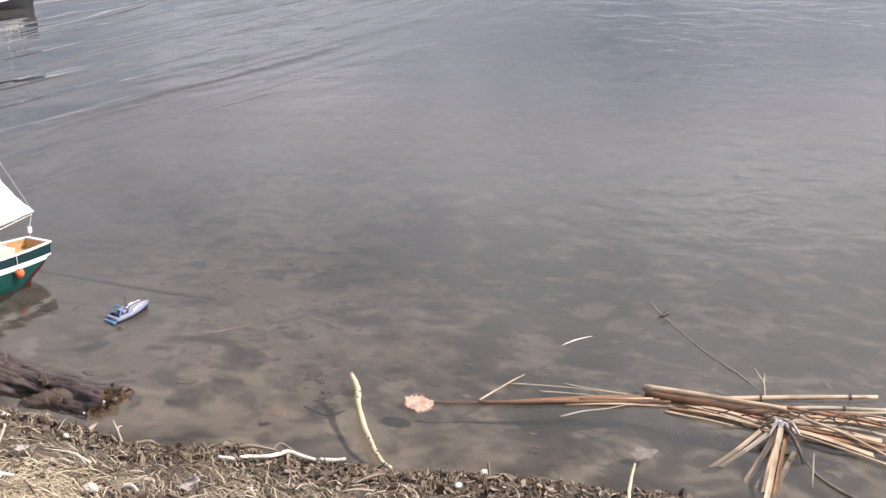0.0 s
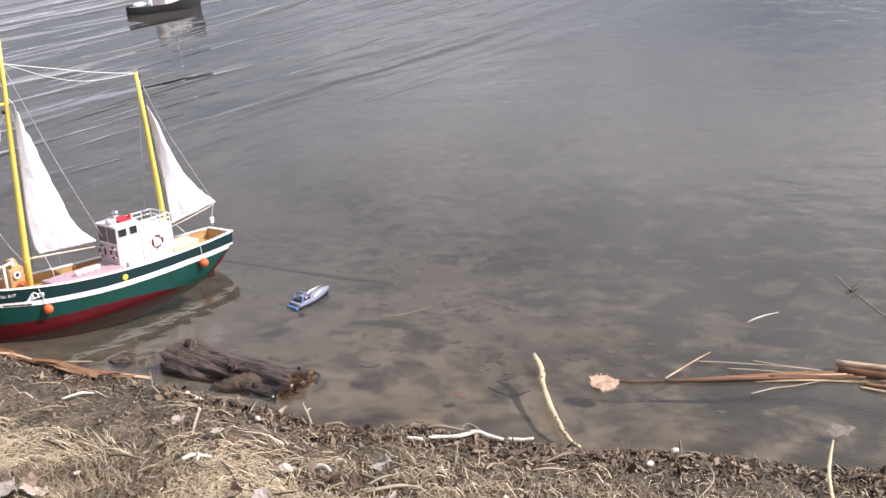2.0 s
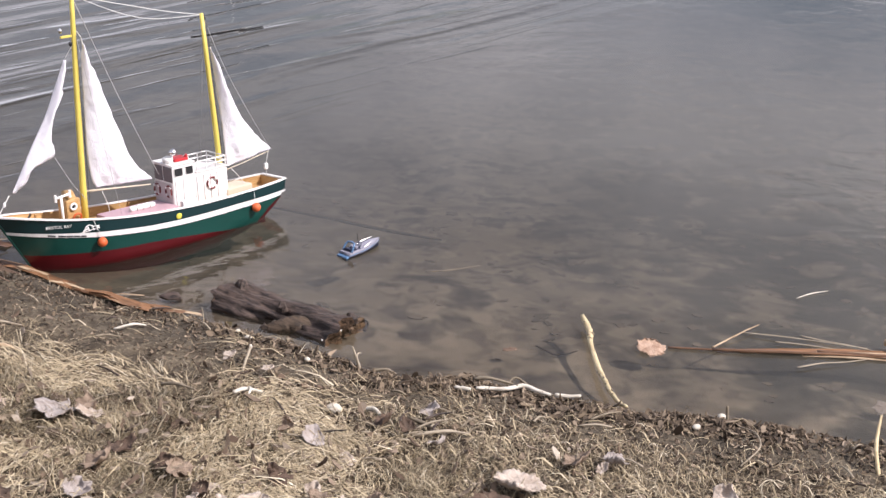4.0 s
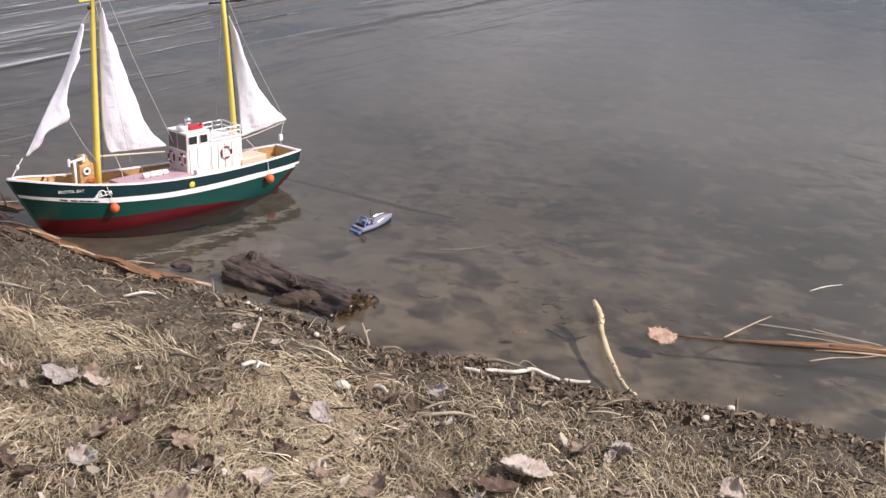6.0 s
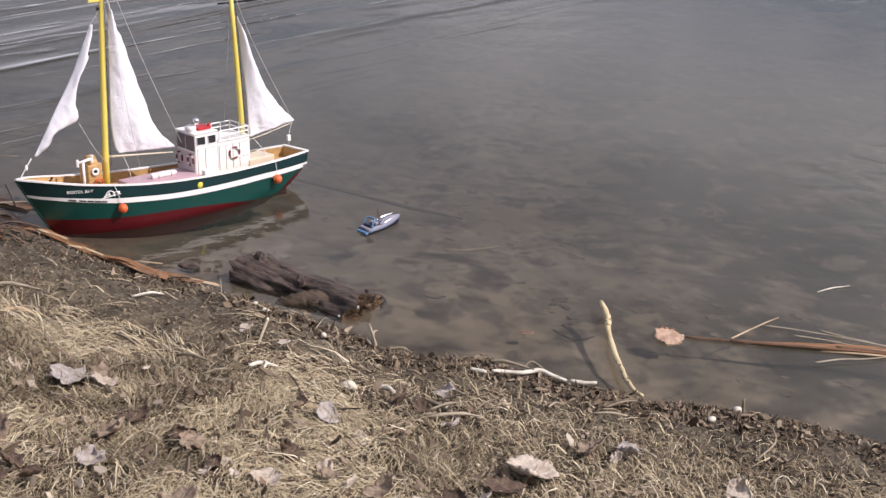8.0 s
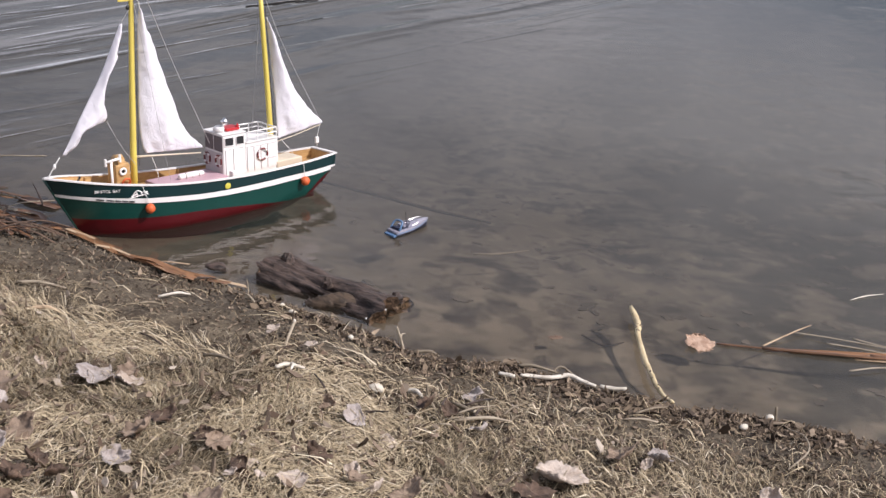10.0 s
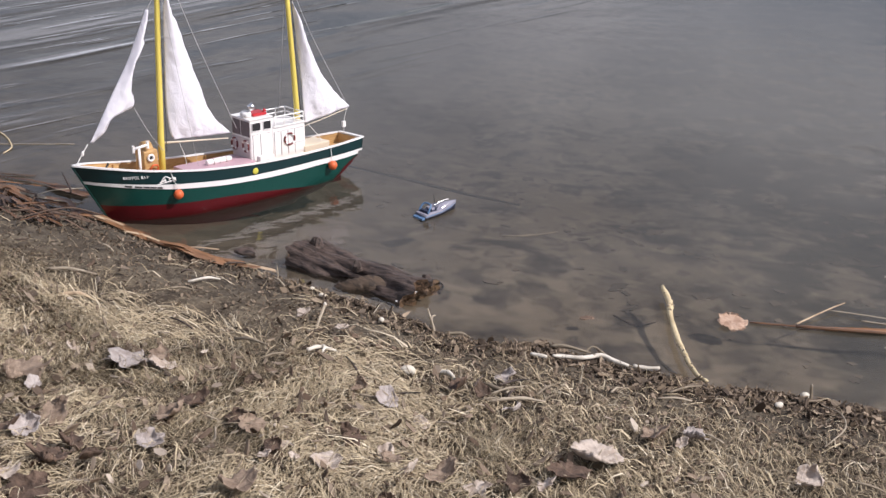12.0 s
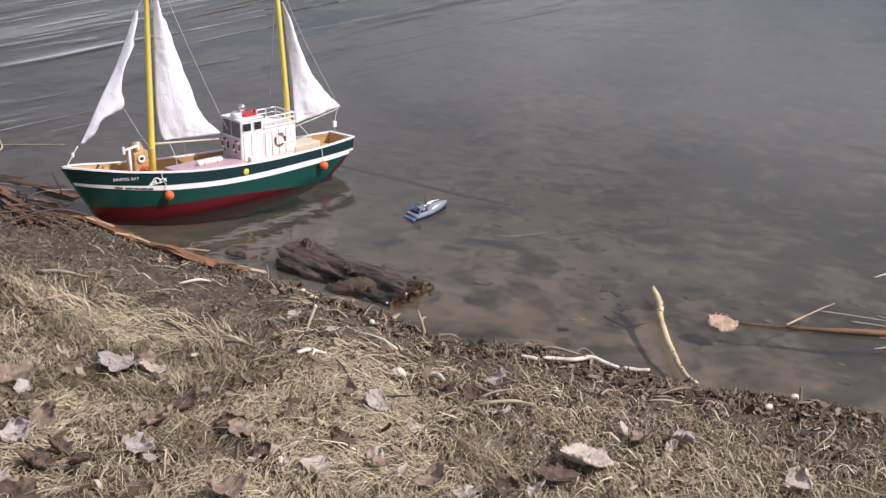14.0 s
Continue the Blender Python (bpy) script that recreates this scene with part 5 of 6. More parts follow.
build_stick("root_fibre", "thick dark root hanging from the crown", [(1.818, 3.665, 0.055), (1.822, 3.6, 0.045), (1.826, 3.55, 0.02), (1.828, 3.522, -0.005)], [0.0075, 0.007, 0.006, 0.004], M_LOG, "root", REEDS, 8, seed=98)
build_stick("water_twig", "thin pale stem standing out of the water", [(1.802, 3.4, -0.02), (1.815, 3.43, 0.02), (1.831, 3.47, 0.06)], [0.003, 0.003, 0.0025], M_REEDGREY, "twig", "twigs in the water", 6, seed=99)
for i, (x, y) in enumerate(((2.068, 3.464), (2.12, 3.57), (2.16, 3.62), (2.184, 3.704), (2.2, 3.76), (2.25, 3.8), (2.1, 3.50), (2.22, 3.66))):
    build_reed("tan reed stem lying in the floating tangle", (HUB[0] - 0.05 + 0.012 * i, HUB[1] + 0.03 + 0.008 * i, 0.02 + 0.003 * i), (x, y, 0.006 + 0.003 * (i % 3)), 0.005 + 0.0015 * (i % 3), (M_REED, M_REEDRED, M_REEDGREY)[i % 3], REEDS, 30 + i, i % 2, 0.012)
SIDE = [((1.511, 3.934), (1.70, 3.79), 0.009, M_REED), ((1.53, 3.95), (1.76, 3.80), 0.008, M_REEDRED), ((1.588, 3.925), (1.80, 3.745), 0.01, M_REED), ((1.60, 3.96), (1.86, 3.79), 0.009, M_REEDRED),
        ((1.64, 3.90), (1.88, 3.73), 0.007, M_REEDGREY), ((1.131, 4.146), (1.31, 4.08), 0.006, M_REEDGREY), ((1.232, 4.199), (1.43, 4.06), 0.006, M_REEDGREY), ((1.039, 4.231), (1.42, 4.07), 0.006, M_REEDGREY),
        ((1.156, 3.944), (1.40, 4.0), 0.0065, M_REEDGREY), ((0.764, 4.127), (1.298, 4.045), 0.007, M_REEDDARK), ((0.91, 4.10), (1.48, 4.0), 0.0095, M_REEDDARK), ((0.913, 4.111), (1.107, 4.282), 0.007, M_REED),
        ((1.0, 4.085), (1.52, 4.02), 0.010, M_REEDRED), ((1.1, 4.07), (1.5, 4.03), 0.009, M_REED), ((1.25, 4.06), (1.55, 3.99), 0.011, M_REEDDARK), ((1.7, 3.93), (2.1, 3.72), 0.009, M_REED), ((1.78, 3.9), (2.22, 3.74), 0.008, M_REEDDARK)]
for i, (a, b, r, mat) in enumerate(SIDE):
    build_reed("thin dry reed stem floating flat on water" if mat in (M_REED, M_REEDGREY) else "wet rust-brown reed stem floating on water", (*a, 0.005 + 0.002 * (i % 3)), (*b, 0.006 + 0.002 * (i % 4)), r * (0.68 if mat in (M_REED, M_REEDGREY) else 0.95), mat, REEDS, 60 + i, 0, 0.006, 0.45)
for i in range(6):
    rng = random.Random(90 + i)
    x, y = 1.74 + 0.07 * i, 3.82 - 0.03 * i
    build_stick("root_fibre", "thin dark root fibre curling over floating reeds", [(x - 0.08, y + 0.02, 0.03), (x, y + rng.uniform(-.03, .03), 0.06), (x + 0.1, y - 0.03, 0.05), (x + 0.17, y - 0.08 - 0.05 * rng.random(), 0.015)], [0.0018, 0.0022, 0.002, 0.0012], M_LOG, "root", REEDS, 6, seed=90 + i)
build_stick("root_fibre", "dark curved rootlet hanging into the water", [(1.843, 3.534, -0.003), (1.834, 3.44, 0.003), (1.863, 3.335, 0.004), (1.896, 3.273, 0.004), (1.95, 3.2, 0.002)], [0.003, 0.0035, 0.004, 0.0045, 0.003], M_TWIG, "root", REEDS, 6, seed=97)

SHORE_REEDS = "washed-up reeds by the bow"
WASHED = [((-2.25, 5.33), (-1.76, 5.08), 0.03, M_REEDRED), ((-2.2, 5.28), (-1.78, 5.1), 0.018, M_REEDGREY), ((-1.74, 5.0), (-1.46, 4.825), 0.024, M_REEDRED),
          ((-1.69, 4.965), (-1.38, 4.72), 0.02, M_REEDRED), ((-1.6, 4.925), (-1.39, 4.79), 0.016, M_REEDDARK), ((-1.44, 4.765), (-1.15, 4.545), 0.026, M_REEDRED), ((-1.33, 4.69), (-1.03, 4.465), 0.03, M_REEDRED),
          ((-1.31, 4.69), (-1.0, 4.515), 0.018, M_REEDRED), ((-1.22, 4.615), (-0.86, 4.46), 0.016, M_REED), ((-1.48, 4.76), (-1.24, 4.66), 0.012, M_REED), ((-1.3, 4.685), (-1.1, 4.64), 0.007, M_REED),
          ((-1.4, 4.74), (-1.2, 4.58), 0.012, M_REEDDARK), ((-1.2, 4.6), (-0.93, 4.44), 0.022, M_REEDRED), ((-1.64, 4.93), (-1.5, 4.84), 0.014, M_REED)]
for i, (a, b, w, mat) in enumerate(WASHED):
    rng = random.Random(120 + i)
    line = []
    for t in (0.0, 0.3, 0.65, 1.0):
        x, y = a[0] + (b[0] - a[0]) * t + rng.uniform(-0.015, 0.015), a[1] + (b[1] - a[1]) * t + rng.uniform(-0.015, 0.015)
        line.append((x, y, max(0.004, ground_z(x, y)) + 0.008 + 0.012 * rng.random()))
    build_strap("dry tan reed blade along the waterline" if mat in (M_REED, M_REEDGREY) else "rust-brown wet reed blade along the waterline", line, w * 1.2, mat, SHORE_REEDS, 140 + i)
for i, (a, b, c, w, mat) in enumerate((((-2.3, 5.5, 0.004), (-2.02, 5.4, 0.006), (-1.84, 5.3, 0.006), 0.014, M_REEDDARK), ((-1.95, 5.36, 0.004), (-1.86, 5.29, 0.008), (-1.76, 5.24, 0.004), 0.05, M_REEDDARK),
                                       ((-2.35, 5.56, 0.003), (-2.2, 5.5, 0.005), (-2.06, 5.48, 0.003), 0.012, M_LEAFBROWN), ((-1.98, 5.1, 0.03), (-1.88, 5.17, 0.05), (-1.78, 5.26, 0.03), 0.008, M_REEDGREY))):
    build_strap("dark sodden reed blade floating by the bow", [a, b, c], w, mat, SHORE_REEDS, 480 + i)
rng = random.Random(77)
for i in range(44):
    x = rng.uniform(-2.35, -1.72)
    y = float(np.interp(x, SHORE_X, SHORE_Y)) + rng.uniform(-0.22, 0.03)
    th, ln = radians(rng.gauss(-28, 28)), rng.uniform(0.12, 0.38)
    a = (x - math.cos(th) * ln / 2, y - math.sin(th) * ln / 2)
    b = (x + math.cos(th) * ln / 2, y + math.sin(th) * ln / 2)
    up = rng.uniform(0.008, 0.045)
    za, zb = max(0.01, ground_z(*a)) + up, max(0.01, ground_z(*b)) + up * 0.6
    mid = ((a[0] + b[0]) / 2 + rng.uniform(-0.03, 0.03), (a[1] + b[1]) / 2 + rng.uniform(-0.03, 0.03), (za + zb) / 2 + 0.03 * rng.random())
    build_strap("dark rust-brown reed blade heaped on the shore", [(*a, za), mid, (*b, zb)], rng.uniform(0.006, 0.026), (M_REEDDARK, M_LEAFBROWN, M_LOG, M_REEDDARK, M_REEDRED, M_LEAFBROWN, M_REEDDARK)[i % 7], SHORE_REEDS, 150 + i)
build_stick("bank_twig", "dark twig poking up from the reed heap", [(-1.83, 5.2, 0.03), (-1.80, 5.17, 0.05), (-1.86, 5.26, 0.1)], [0.004, 0.005, 0.003], M_LOG, "twig", "twigs on the bank", 6, seed=180)


MAPLE_AT = [0, 20, 36, 55, 78, 92, 115, 140, 162, 180]
MAPLE_R = [1.0, 0.62, 0.66, 0.95, 0.56, 0.6, 0.76, 0.52, 0.5, 0.25]


def leaf_shape(size, lobes, depth, curl, seed):
    """A lobed leaf blade, bent over one way, rucked along its ribs and ragged at the rim."""
    rng = random.Random(seed)
    n, rings = 60, 7
    torn, wide = rng.uniform(0, 2 * math.pi), rng.uniform(0.3, 0.7)
    jit = [rng.uniform(-0.1, 0.07) - 0.55 * max(0.0, math.cos(2 * math.pi * j / n - torn) - wide) for j in range(n)]
    over, sense = rng.uniform(0, math.pi), rng.choice((-0.8, 0.6, 1.0))
    lift = rng.uniform(0, 2 * math.pi)
    verts, faces = [Vector((0, 0, 0))], []
    for q in range(1, rings + 1):
        for j in range(n):
            th = 2 * math.pi * j / n
            deg = abs((math.degrees(th) + 180) % 360 - 180)
            r = float(np.interp(deg, MAPLE_AT, MAPLE_R))
            f = q / rings
            r = 1 - (1 - r) * min(1.2, depth * 1.6) * f + (jit[j] if q == rings else 0.4 * jit[j] * f)
            p = Vector((math.cos(th) * r * f, math.sin(th) * r * f * 0.88, 0))
            across = p.x * math.cos(over) + p.y * math.sin(over)
            p.z = curl * sense * across * across
            p.z += curl * 0.9 * max(0.0, math.cos(th - lift)) * f ** 3  # one side turns up
            p.z += 0.1 * curl * (abs(math.sin(2.5 * th + seed)) - 0.5) * f  # ribs stand up between the pleats
            p.z += 0.16 * noise.noise(Vector((p.x * 2.2 + seed, p.y * 2.2, 7))) * f + 0.1 * noise.noise(Vector((p.x * 5.5, p.y * 5.5 + seed, 3))) * f
            verts.append(p * size / 2)
    for j in range(n):
        faces.append([0, 1 + j, 1 + (j + 1) % n])
    for q in range(rings - 1):
        for j in range(n):
            a, b = 1 + q * n + j, 1 + q * n + (j + 1) % n
            faces.append([a, a + n, b + n, b])
    return verts, faces


def build_leaf(name, label, place, size, material, group, seed, lobes=5, depth=0.45, curl=0.35, tilt=14, stem=True, face=6):
    rng = random.Random(seed)
    m = Matrix.Translation(place) @ pose(0, 0, 0, rng.uniform(-tilt, tilt) + face, rng.uniform(-tilt, tilt), rng.uniform(0, 360))
    ob = thing(name, label, "leaf", group, m)
    blade = part("blade", leaf_shape(size, lobes, depth, curl, seed), material, ob, "", True)
    mod = blade.modifiers.new("thickness", "SOLIDIFY")
    mod.thickness = 0.0009
    if stem:
        part("stem", tube([(-size * 0.02, 0, 0.001), (-size * 0.5, size * 0.03, 0.004), (-size * 0.85, size * 0.12, 0.0)], 0.0013, 5), M_TWIG, ob)


FALLEN = "fallen leaves on the bank"
LEAVES = [((0.188, 3.0), .17, M_LEAFPALE, "large pale maple leaf curled on dry grass", .5), ((0.694, 2.937), .1, M_LEAFPALE, "pale crumpled leaf in short grass", .8),
          ((-1.07, 3.41), .22, M_LEAFGREY, "large lilac-grey dead leaf lying on dry grass", .15), ((-1.0, 3.44), .1, M_LEAFTAN, "tan dead leaf under a grey one", .3),
          ((-0.975, 3.385), .1, M_LEAFPALE, "pale curled leaf scrap on dry grass", .5), ((-0.879, 3.036), .11, M_LEAFTAN, "brown arched dead leaf sunk in grass", .8),
          # the larger dark leaf here stands for a shaded gap beside the arched one
          ((-0.85, 3.148), .12, M_LEAFBROWN, "dark brown spot sunk in grass, built as a leaf", .5), ((-0.725, 3.05), .075, M_LEAFBROWN, "dark brown spot sunk in grass, built as a leaf", .6),
          ((-0.672, 3.012), .085, M_LEAFTAN, "grey-tan crumpled leaf on dry grass", .7), ((-0.589, 2.935), .07, M_LEAFPALE, "pale curled leaf lying on dry grass", .8),
          ((-0.6, 2.895), .075, M_LEAFBROWN, "dark brown leaf under a pale one", .5), ((-0.426, 2.986), .095, M_LEAFBROWN, "brown curled leaf standing on edge", 1.0),
          ((-0.46, 2.855), .095, M_LEAFPALE, "pale scalloped leaf lying on dry grass", .6), ((-0.616, 2.848), .048, M_LEAFPALE, "small pale leaf scrap in grass", .6),
          ((-0.54, 2.844), .042, M_LEAFPALE, "small pale leaf scrap in grass", .6), ((-0.889, 2.844), .11, M_LEAFGREY, "grey ragged leaf on dry grass", .6),
          ((-0.636, 2.66), .12, M_LEAFTAN, "grey-brown leaf in dry grass", .7), ((-1.196, 2.882), .1, M_LEAFGREY, "silvery ribbed leaf curled in grass", .8),
          ((-1.24, 2.89), .09, M_LEAFBROWN, "dark brown leaf behind a silvery one", .5), ((-1.33, 3.24), .2, M_LEAFTAN, "wide pinkish tan leaf lying flat", .4),
          ((-1.27, 3.17), .06, M_LEAFGREY, "grey dead leaf in dry grass", .5), ((-1.166, 2.983), .12, M_LEAFTAN, "tan brown curled leaf in dry grass", .9),
          ((-1.062, 2.825), .1, M_LEAFBROWN, "brown dead leaf in dry grass", .7), ((-1.076, 2.721), .13, M_LEAFBROWN, "brown dead leaf in dry grass", .6),
          ((-0.99, 2.735), .075, M_LEAFBROWN, "dark brown leaf in dry grass", .7), ((-1.154, 2.641), .09, M_LEAFPALE, "pale dead leaf in dry grass", .5),
          ((-1.07, 2.57), .15, M_LEAFBROWN, "wide brown dead leaf in dry grass", .5), ((-0.433, 3.347), .07, M_LEAFTAN, "reddish brown leaf standing in grass", 1.1),
          ((-0.357, 3.283), .085, M_LEAFGREY, "grey leaf curled over in grass", .9), ((-0.33, 2.951), .07, M_LEAFPALE, "pale ragged leaf in grass", .8),
          ((-0.318, 2.886), .07, M_LEAFTAN, "tan ragged leaf in grass", .7), ((-0.109, 2.795), .1, M_LEAFPALE, "pale maple leaf on grass", .5),
          ((-0.198, 2.841), .1, M_LEAFTAN, "pinkish tan leaf in dry grass", .6), ((-0.008, 2.794), .085, M_LEAFBROWN, "dark brown dead leaf on grass", .6),
          ((0.104, 2.887), .14, M_LEAFBROWN, "flat brown dead leaf on grass", .25), ((0.046, 2.783), .065, M_LEAFPALE, "small pale leaf scrap in grass", .7),
          ((0.349, 3.172), .11, M_LEAFTAN, "tan maple leaf on grass", .7), ((0.446, 3.176), .085, M_LEAFGREY, "grey-white crumpled leaf in short grass", 1.0),
          ((0.41, 3.13), .06, M_LEAFPALE, "pale leaf edge poking from grass", .7), ((-1.27, 3.5), .06, M_LEAFPALE, "small pale leaf scrap in grass", .6),
          ((-0.678, 3.95), .06, M_LEAFPALE, "pale leaf scrap on the mud", .6), ((-0.54, 3.83), .06, M_LEAFPALE, "pale leaf scrap on the mud", .6),
          ((-0.05, 3.56), .08, M_LEAFGREY, "grey crumpled leaf among twigs", .9), ((-0.02, 3.3), .08, M_LEAFGREY, "grey torn leaf among twigs", .9),
          ((-0.17, 3.44), .075, M_LEAFBROWN, "dark crumpled leaf among twigs", .9), ((-0.1, 3.37), .06, M_LEAFBROWN, "brown crumpled leaf among twigs", .9),
          ((-0.14, 3.22), .04, M_LEAFTAN, "small yellowish leaf in grass", .5)]
for i, ((x, y), size, mat, label, bent) in enumerate(LEAVES):
    build_leaf("fallen_leaf", label, on_bank(x, y - 0.03, 0.036 if mat in (M_LEAFBROWN, M_LEAFTAN) else 0.028), size, mat, FALLEN, 200 + i, 5, 0.25 + 0.13 * (i % 4), bent * 0.8, 9, face=4)
build_leaf("floating_leaf", "tan dry maple leaf floating on the water", (0.708, 4.125, 0.012), 0.12, M_LEAFWET, "leaves in the water", 309, 5, 0.08, 0.18, 1, False, 12)
build_leaf("sunken_leaf", "small orange leaf just under the water", (0.233, 4.158, -0.006), 0.075, M_LEAFWET, "leaves in the water", 302, 5, 0.4, 0.1, 6, False)
build_leaf("floating_leaf", "pale grey maple leaf lying on shallow water", (1.366, 3.678, -0.006), 0.125, M_LEAFGREY, "leaves in the water", 305, 5, 0.5, 0.1, 2, False)

rng = random.Random(5)
for i in range(34):  # smaller torn leaves through the thatch
    x, y = rng.uniform(-1.45, 1.0), rng.uniform(2.45, 3.35)
    if i < 30:
        x, y = rng.uniform(-1.5, -0.2), rng.uniform(2.4, 3.05)
    mat, label = ((M_LEAFBROWN, "dark brown torn leaf pressed into grass"), (M_LEAFBROWN, "dark brown torn leaf pressed into grass"), (M_LEAFBROWN, "dark brown torn leaf pressed into grass"), (M_LEAFPALE, "pale torn leaf pressed into grass"))[i % 4]
    build_leaf("fallen_leaf", label, on_bank(x, y, 0.01), rng.uniform(0.035, 0.08), mat, FALLEN, 400 + i, 5, 0.25, 0.6, 14, False)

PEBBLES = [((-.32, 3.537), .02, "rounded cream pebble lying on the mud"), ((.732, 3.454), .012, "small cream pebble at the grass edge"), ((.832, 3.575), .015, "grey pebble at the water's edge"),
           ((-.436, 3.976), .01, "white shell fragment on dark mud"), ((-.655, 4.19), .0105, "small white shell near the log"), ((-.69, 4.22), .0075, "small white shell near the log")]
for i, ((x, y), r, label) in enumerate(PEBBLES):
    ob = part("pebble", ball((0, 0, 0), r, (1.15, 0.9, 0.7), 16, 10), M_STONE, None, "", True)
    for v in ob.data.vertices:
        v.co *= 1 + 0.22 * noise.noise(Vector(v.co) * 50 + Vector((i, 0, 0)))
    ob.matrix_basis = Matrix.Translation(on_bank(x, y, r * 0.5 + 0.008)) @ pose(0, 0, 0, 0, 0, 40 * i)
    tagged(ob, label, "pebble", "pebbles on the bank")


# sparkle on the waterline at the log's end, modelled as tiny white balls
foam = thing("foam_bubbles", "white glints built along the waterline at the log's end", "foam")
rng = random.Random(12)
for i in range(9):
    t = (i + rng.uniform(-0.3, 0.3)) / 8
    part("bubble", ball((-0.407 + 0.085 * t, 4.247 + 0.122 * t + rng.uniform(-0.004, 0.004), 0.002), rng.uniform(0.0025, 0.0055), (1.3, 1, 0.8), 8, 6), M_CORD, foam, "", True)
clod = part("mud_clod", ball((0, 0, 0), 0.03, (1.4, 0.9, 0.6), 18, 12), M_LOG, None, "", True)
for v in clod.data.vertices:
    v.co *= 1 + 0.5 * noise.noise(Vector(v.co) * 28)
clod.matrix_basis = Matrix.Translation((-1.0, 4.675, -0.002))
tagged(clod, "dark sodden clod breaking the water surface", "clod")


# ---- the toy speedboat ----
def build_toy():
    toy = thing("toy_speedboat", "lilac-white toy speedboat with light blue trim floating near the log", "toy boat", m=pose(-0.309, 5.121, 0.0, 0, -2, 44) @ Matrix.Scale(0.9, 4))
    n = 14
    half = lambda t: 0.034 * (1 - max(0, (t - 0.4) / 0.6) ** 2.0)
    along = lambda t, z: -0.1 + 0.2 * t + 0.02 * max(0, t - 0.6) * (z + 0.016) / 0.03
    lift = lambda t: 0.012 * max(0, t - 0.4)

    def shell(rows):
        verts, faces, k = [], [], len(rows)
        for side in (-1, 1):
            base = len(verts)
            for i in range(n + 1):
                t = i / n
                verts += [(along(t, z), side * max(0.001, half(t) * w), z + lift(t)) for w, z in rows]
            for i in range(n):
                for r in range(k - 1):
                    c = base + k * i + r
                    faces.append([c, c + 1, c + k + 1, c + k] if side < 0 else [c, c + k, c + k + 1, c + 1])
        for r in range(k - 1):
            faces.append([r, k * (n + 1) + r, k * (n + 1) + r + 1, r + 1])
        return verts, faces

    part("hull", shell(((1.0, 0.008), (0.86, -0.002), (0.3, -0.016))), M_TOYDARK, toy, "dark blue lower hull", True)
    part("topside", shell(((0.9, 0.025), (0.98, 0.02), (1.03, 0.0085), (1.0, 0.008))), M_TOYWHITE, toy, "lilac-white topside", True)
    part("stripe", shell(((1.02, 0.0152), (1.033, 0.0122))), M_TOYBLUE, toy, "thin light blue stripe")
    dv, df = [], []
    for i in range(n + 1):
        t = i / n
        for s in (-1, -0.5, 0, 0.5, 1):
            crown = 0.011 * max(0.0, math.sin(math.pi * min(1, max(0, t - 0.42) / 0.56))) * (1 - s * s)
            dv.append((along(t, 0.025), s * half(t) * 0.9, 0.0252 + lift(t) + crown))
    df = [[5 * i + s, 5 * i + 5 + s, 5 * i + 6 + s, 5 * i + 1 + s] for i in range(n) for s in range(4)]
    part("deck", (dv, df), M_TOYWHITE, toy, "lilac-white rounded foredeck", True)
    part("cockpit", block(-0.086, -0.02, -0.023, 0.023, 0.0256, 0.0285, 0.001), M_TOYDARK, toy, "dark open cockpit")
    part("windscreen", tube(smooth_line([(-0.03, -0.027, 0.027), (-0.008, -0.019, 0.038), (0.0, 0, 0.042), (-0.008, 0.019, 0.038), (-0.03, 0.027, 0.027)], 4), 0.0032, 6), M_TOYWHITE, toy, "curved white windscreen frame", True)
    part("arch", tube(smooth_line([(-0.082, -0.029, 0.024), (-0.07, -0.028, 0.043), (-0.058, -0.022, 0.056), (-0.054, 0, 0.059), (-0.058, 0.022, 0.056), (-0.07, 0.028, 0.043), (-0.082, 0.029, 0.024)], 4), 0.0044, 8), M_TOYBLUE, toy, "light blue radar arch", True)
    for y in (-0.012, 0.012):
        part("seat", block(-0.05, -0.034, y - 0.008, y + 0.008, 0.0287, 0.038, 0.002), M_TOYWHITE, toy)
    part("stern_bench", block(-0.084, -0.072, -0.022, 0.022, 0.0287, 0.036, 0.002), M_TOYDARK, toy, "dark stern bench")
    part("stern_step", block(-0.118, -0.1, -0.032, 0.032, 0.003, 0.0125, 0.002), M_TOYBLUE, toy, "light blue stern step")
    for y in (-0.031, 0.031):
        part("rail", tube(smooth_line([(0.0, y * 0.85, 0.028), (0.04, y * 0.75, 0.037), (0.075, y * 0.42, 0.041)], 4), 0.0011, 5), M_CHROME, toy, "thin bright bow rail")
    part("aerial", tube([(-0.012, 0.006, 0.034), (-0.014, 0.006, 0.088)], 0.0016, 5), M_BLACK, toy, "thin black aerial")


build_toy()


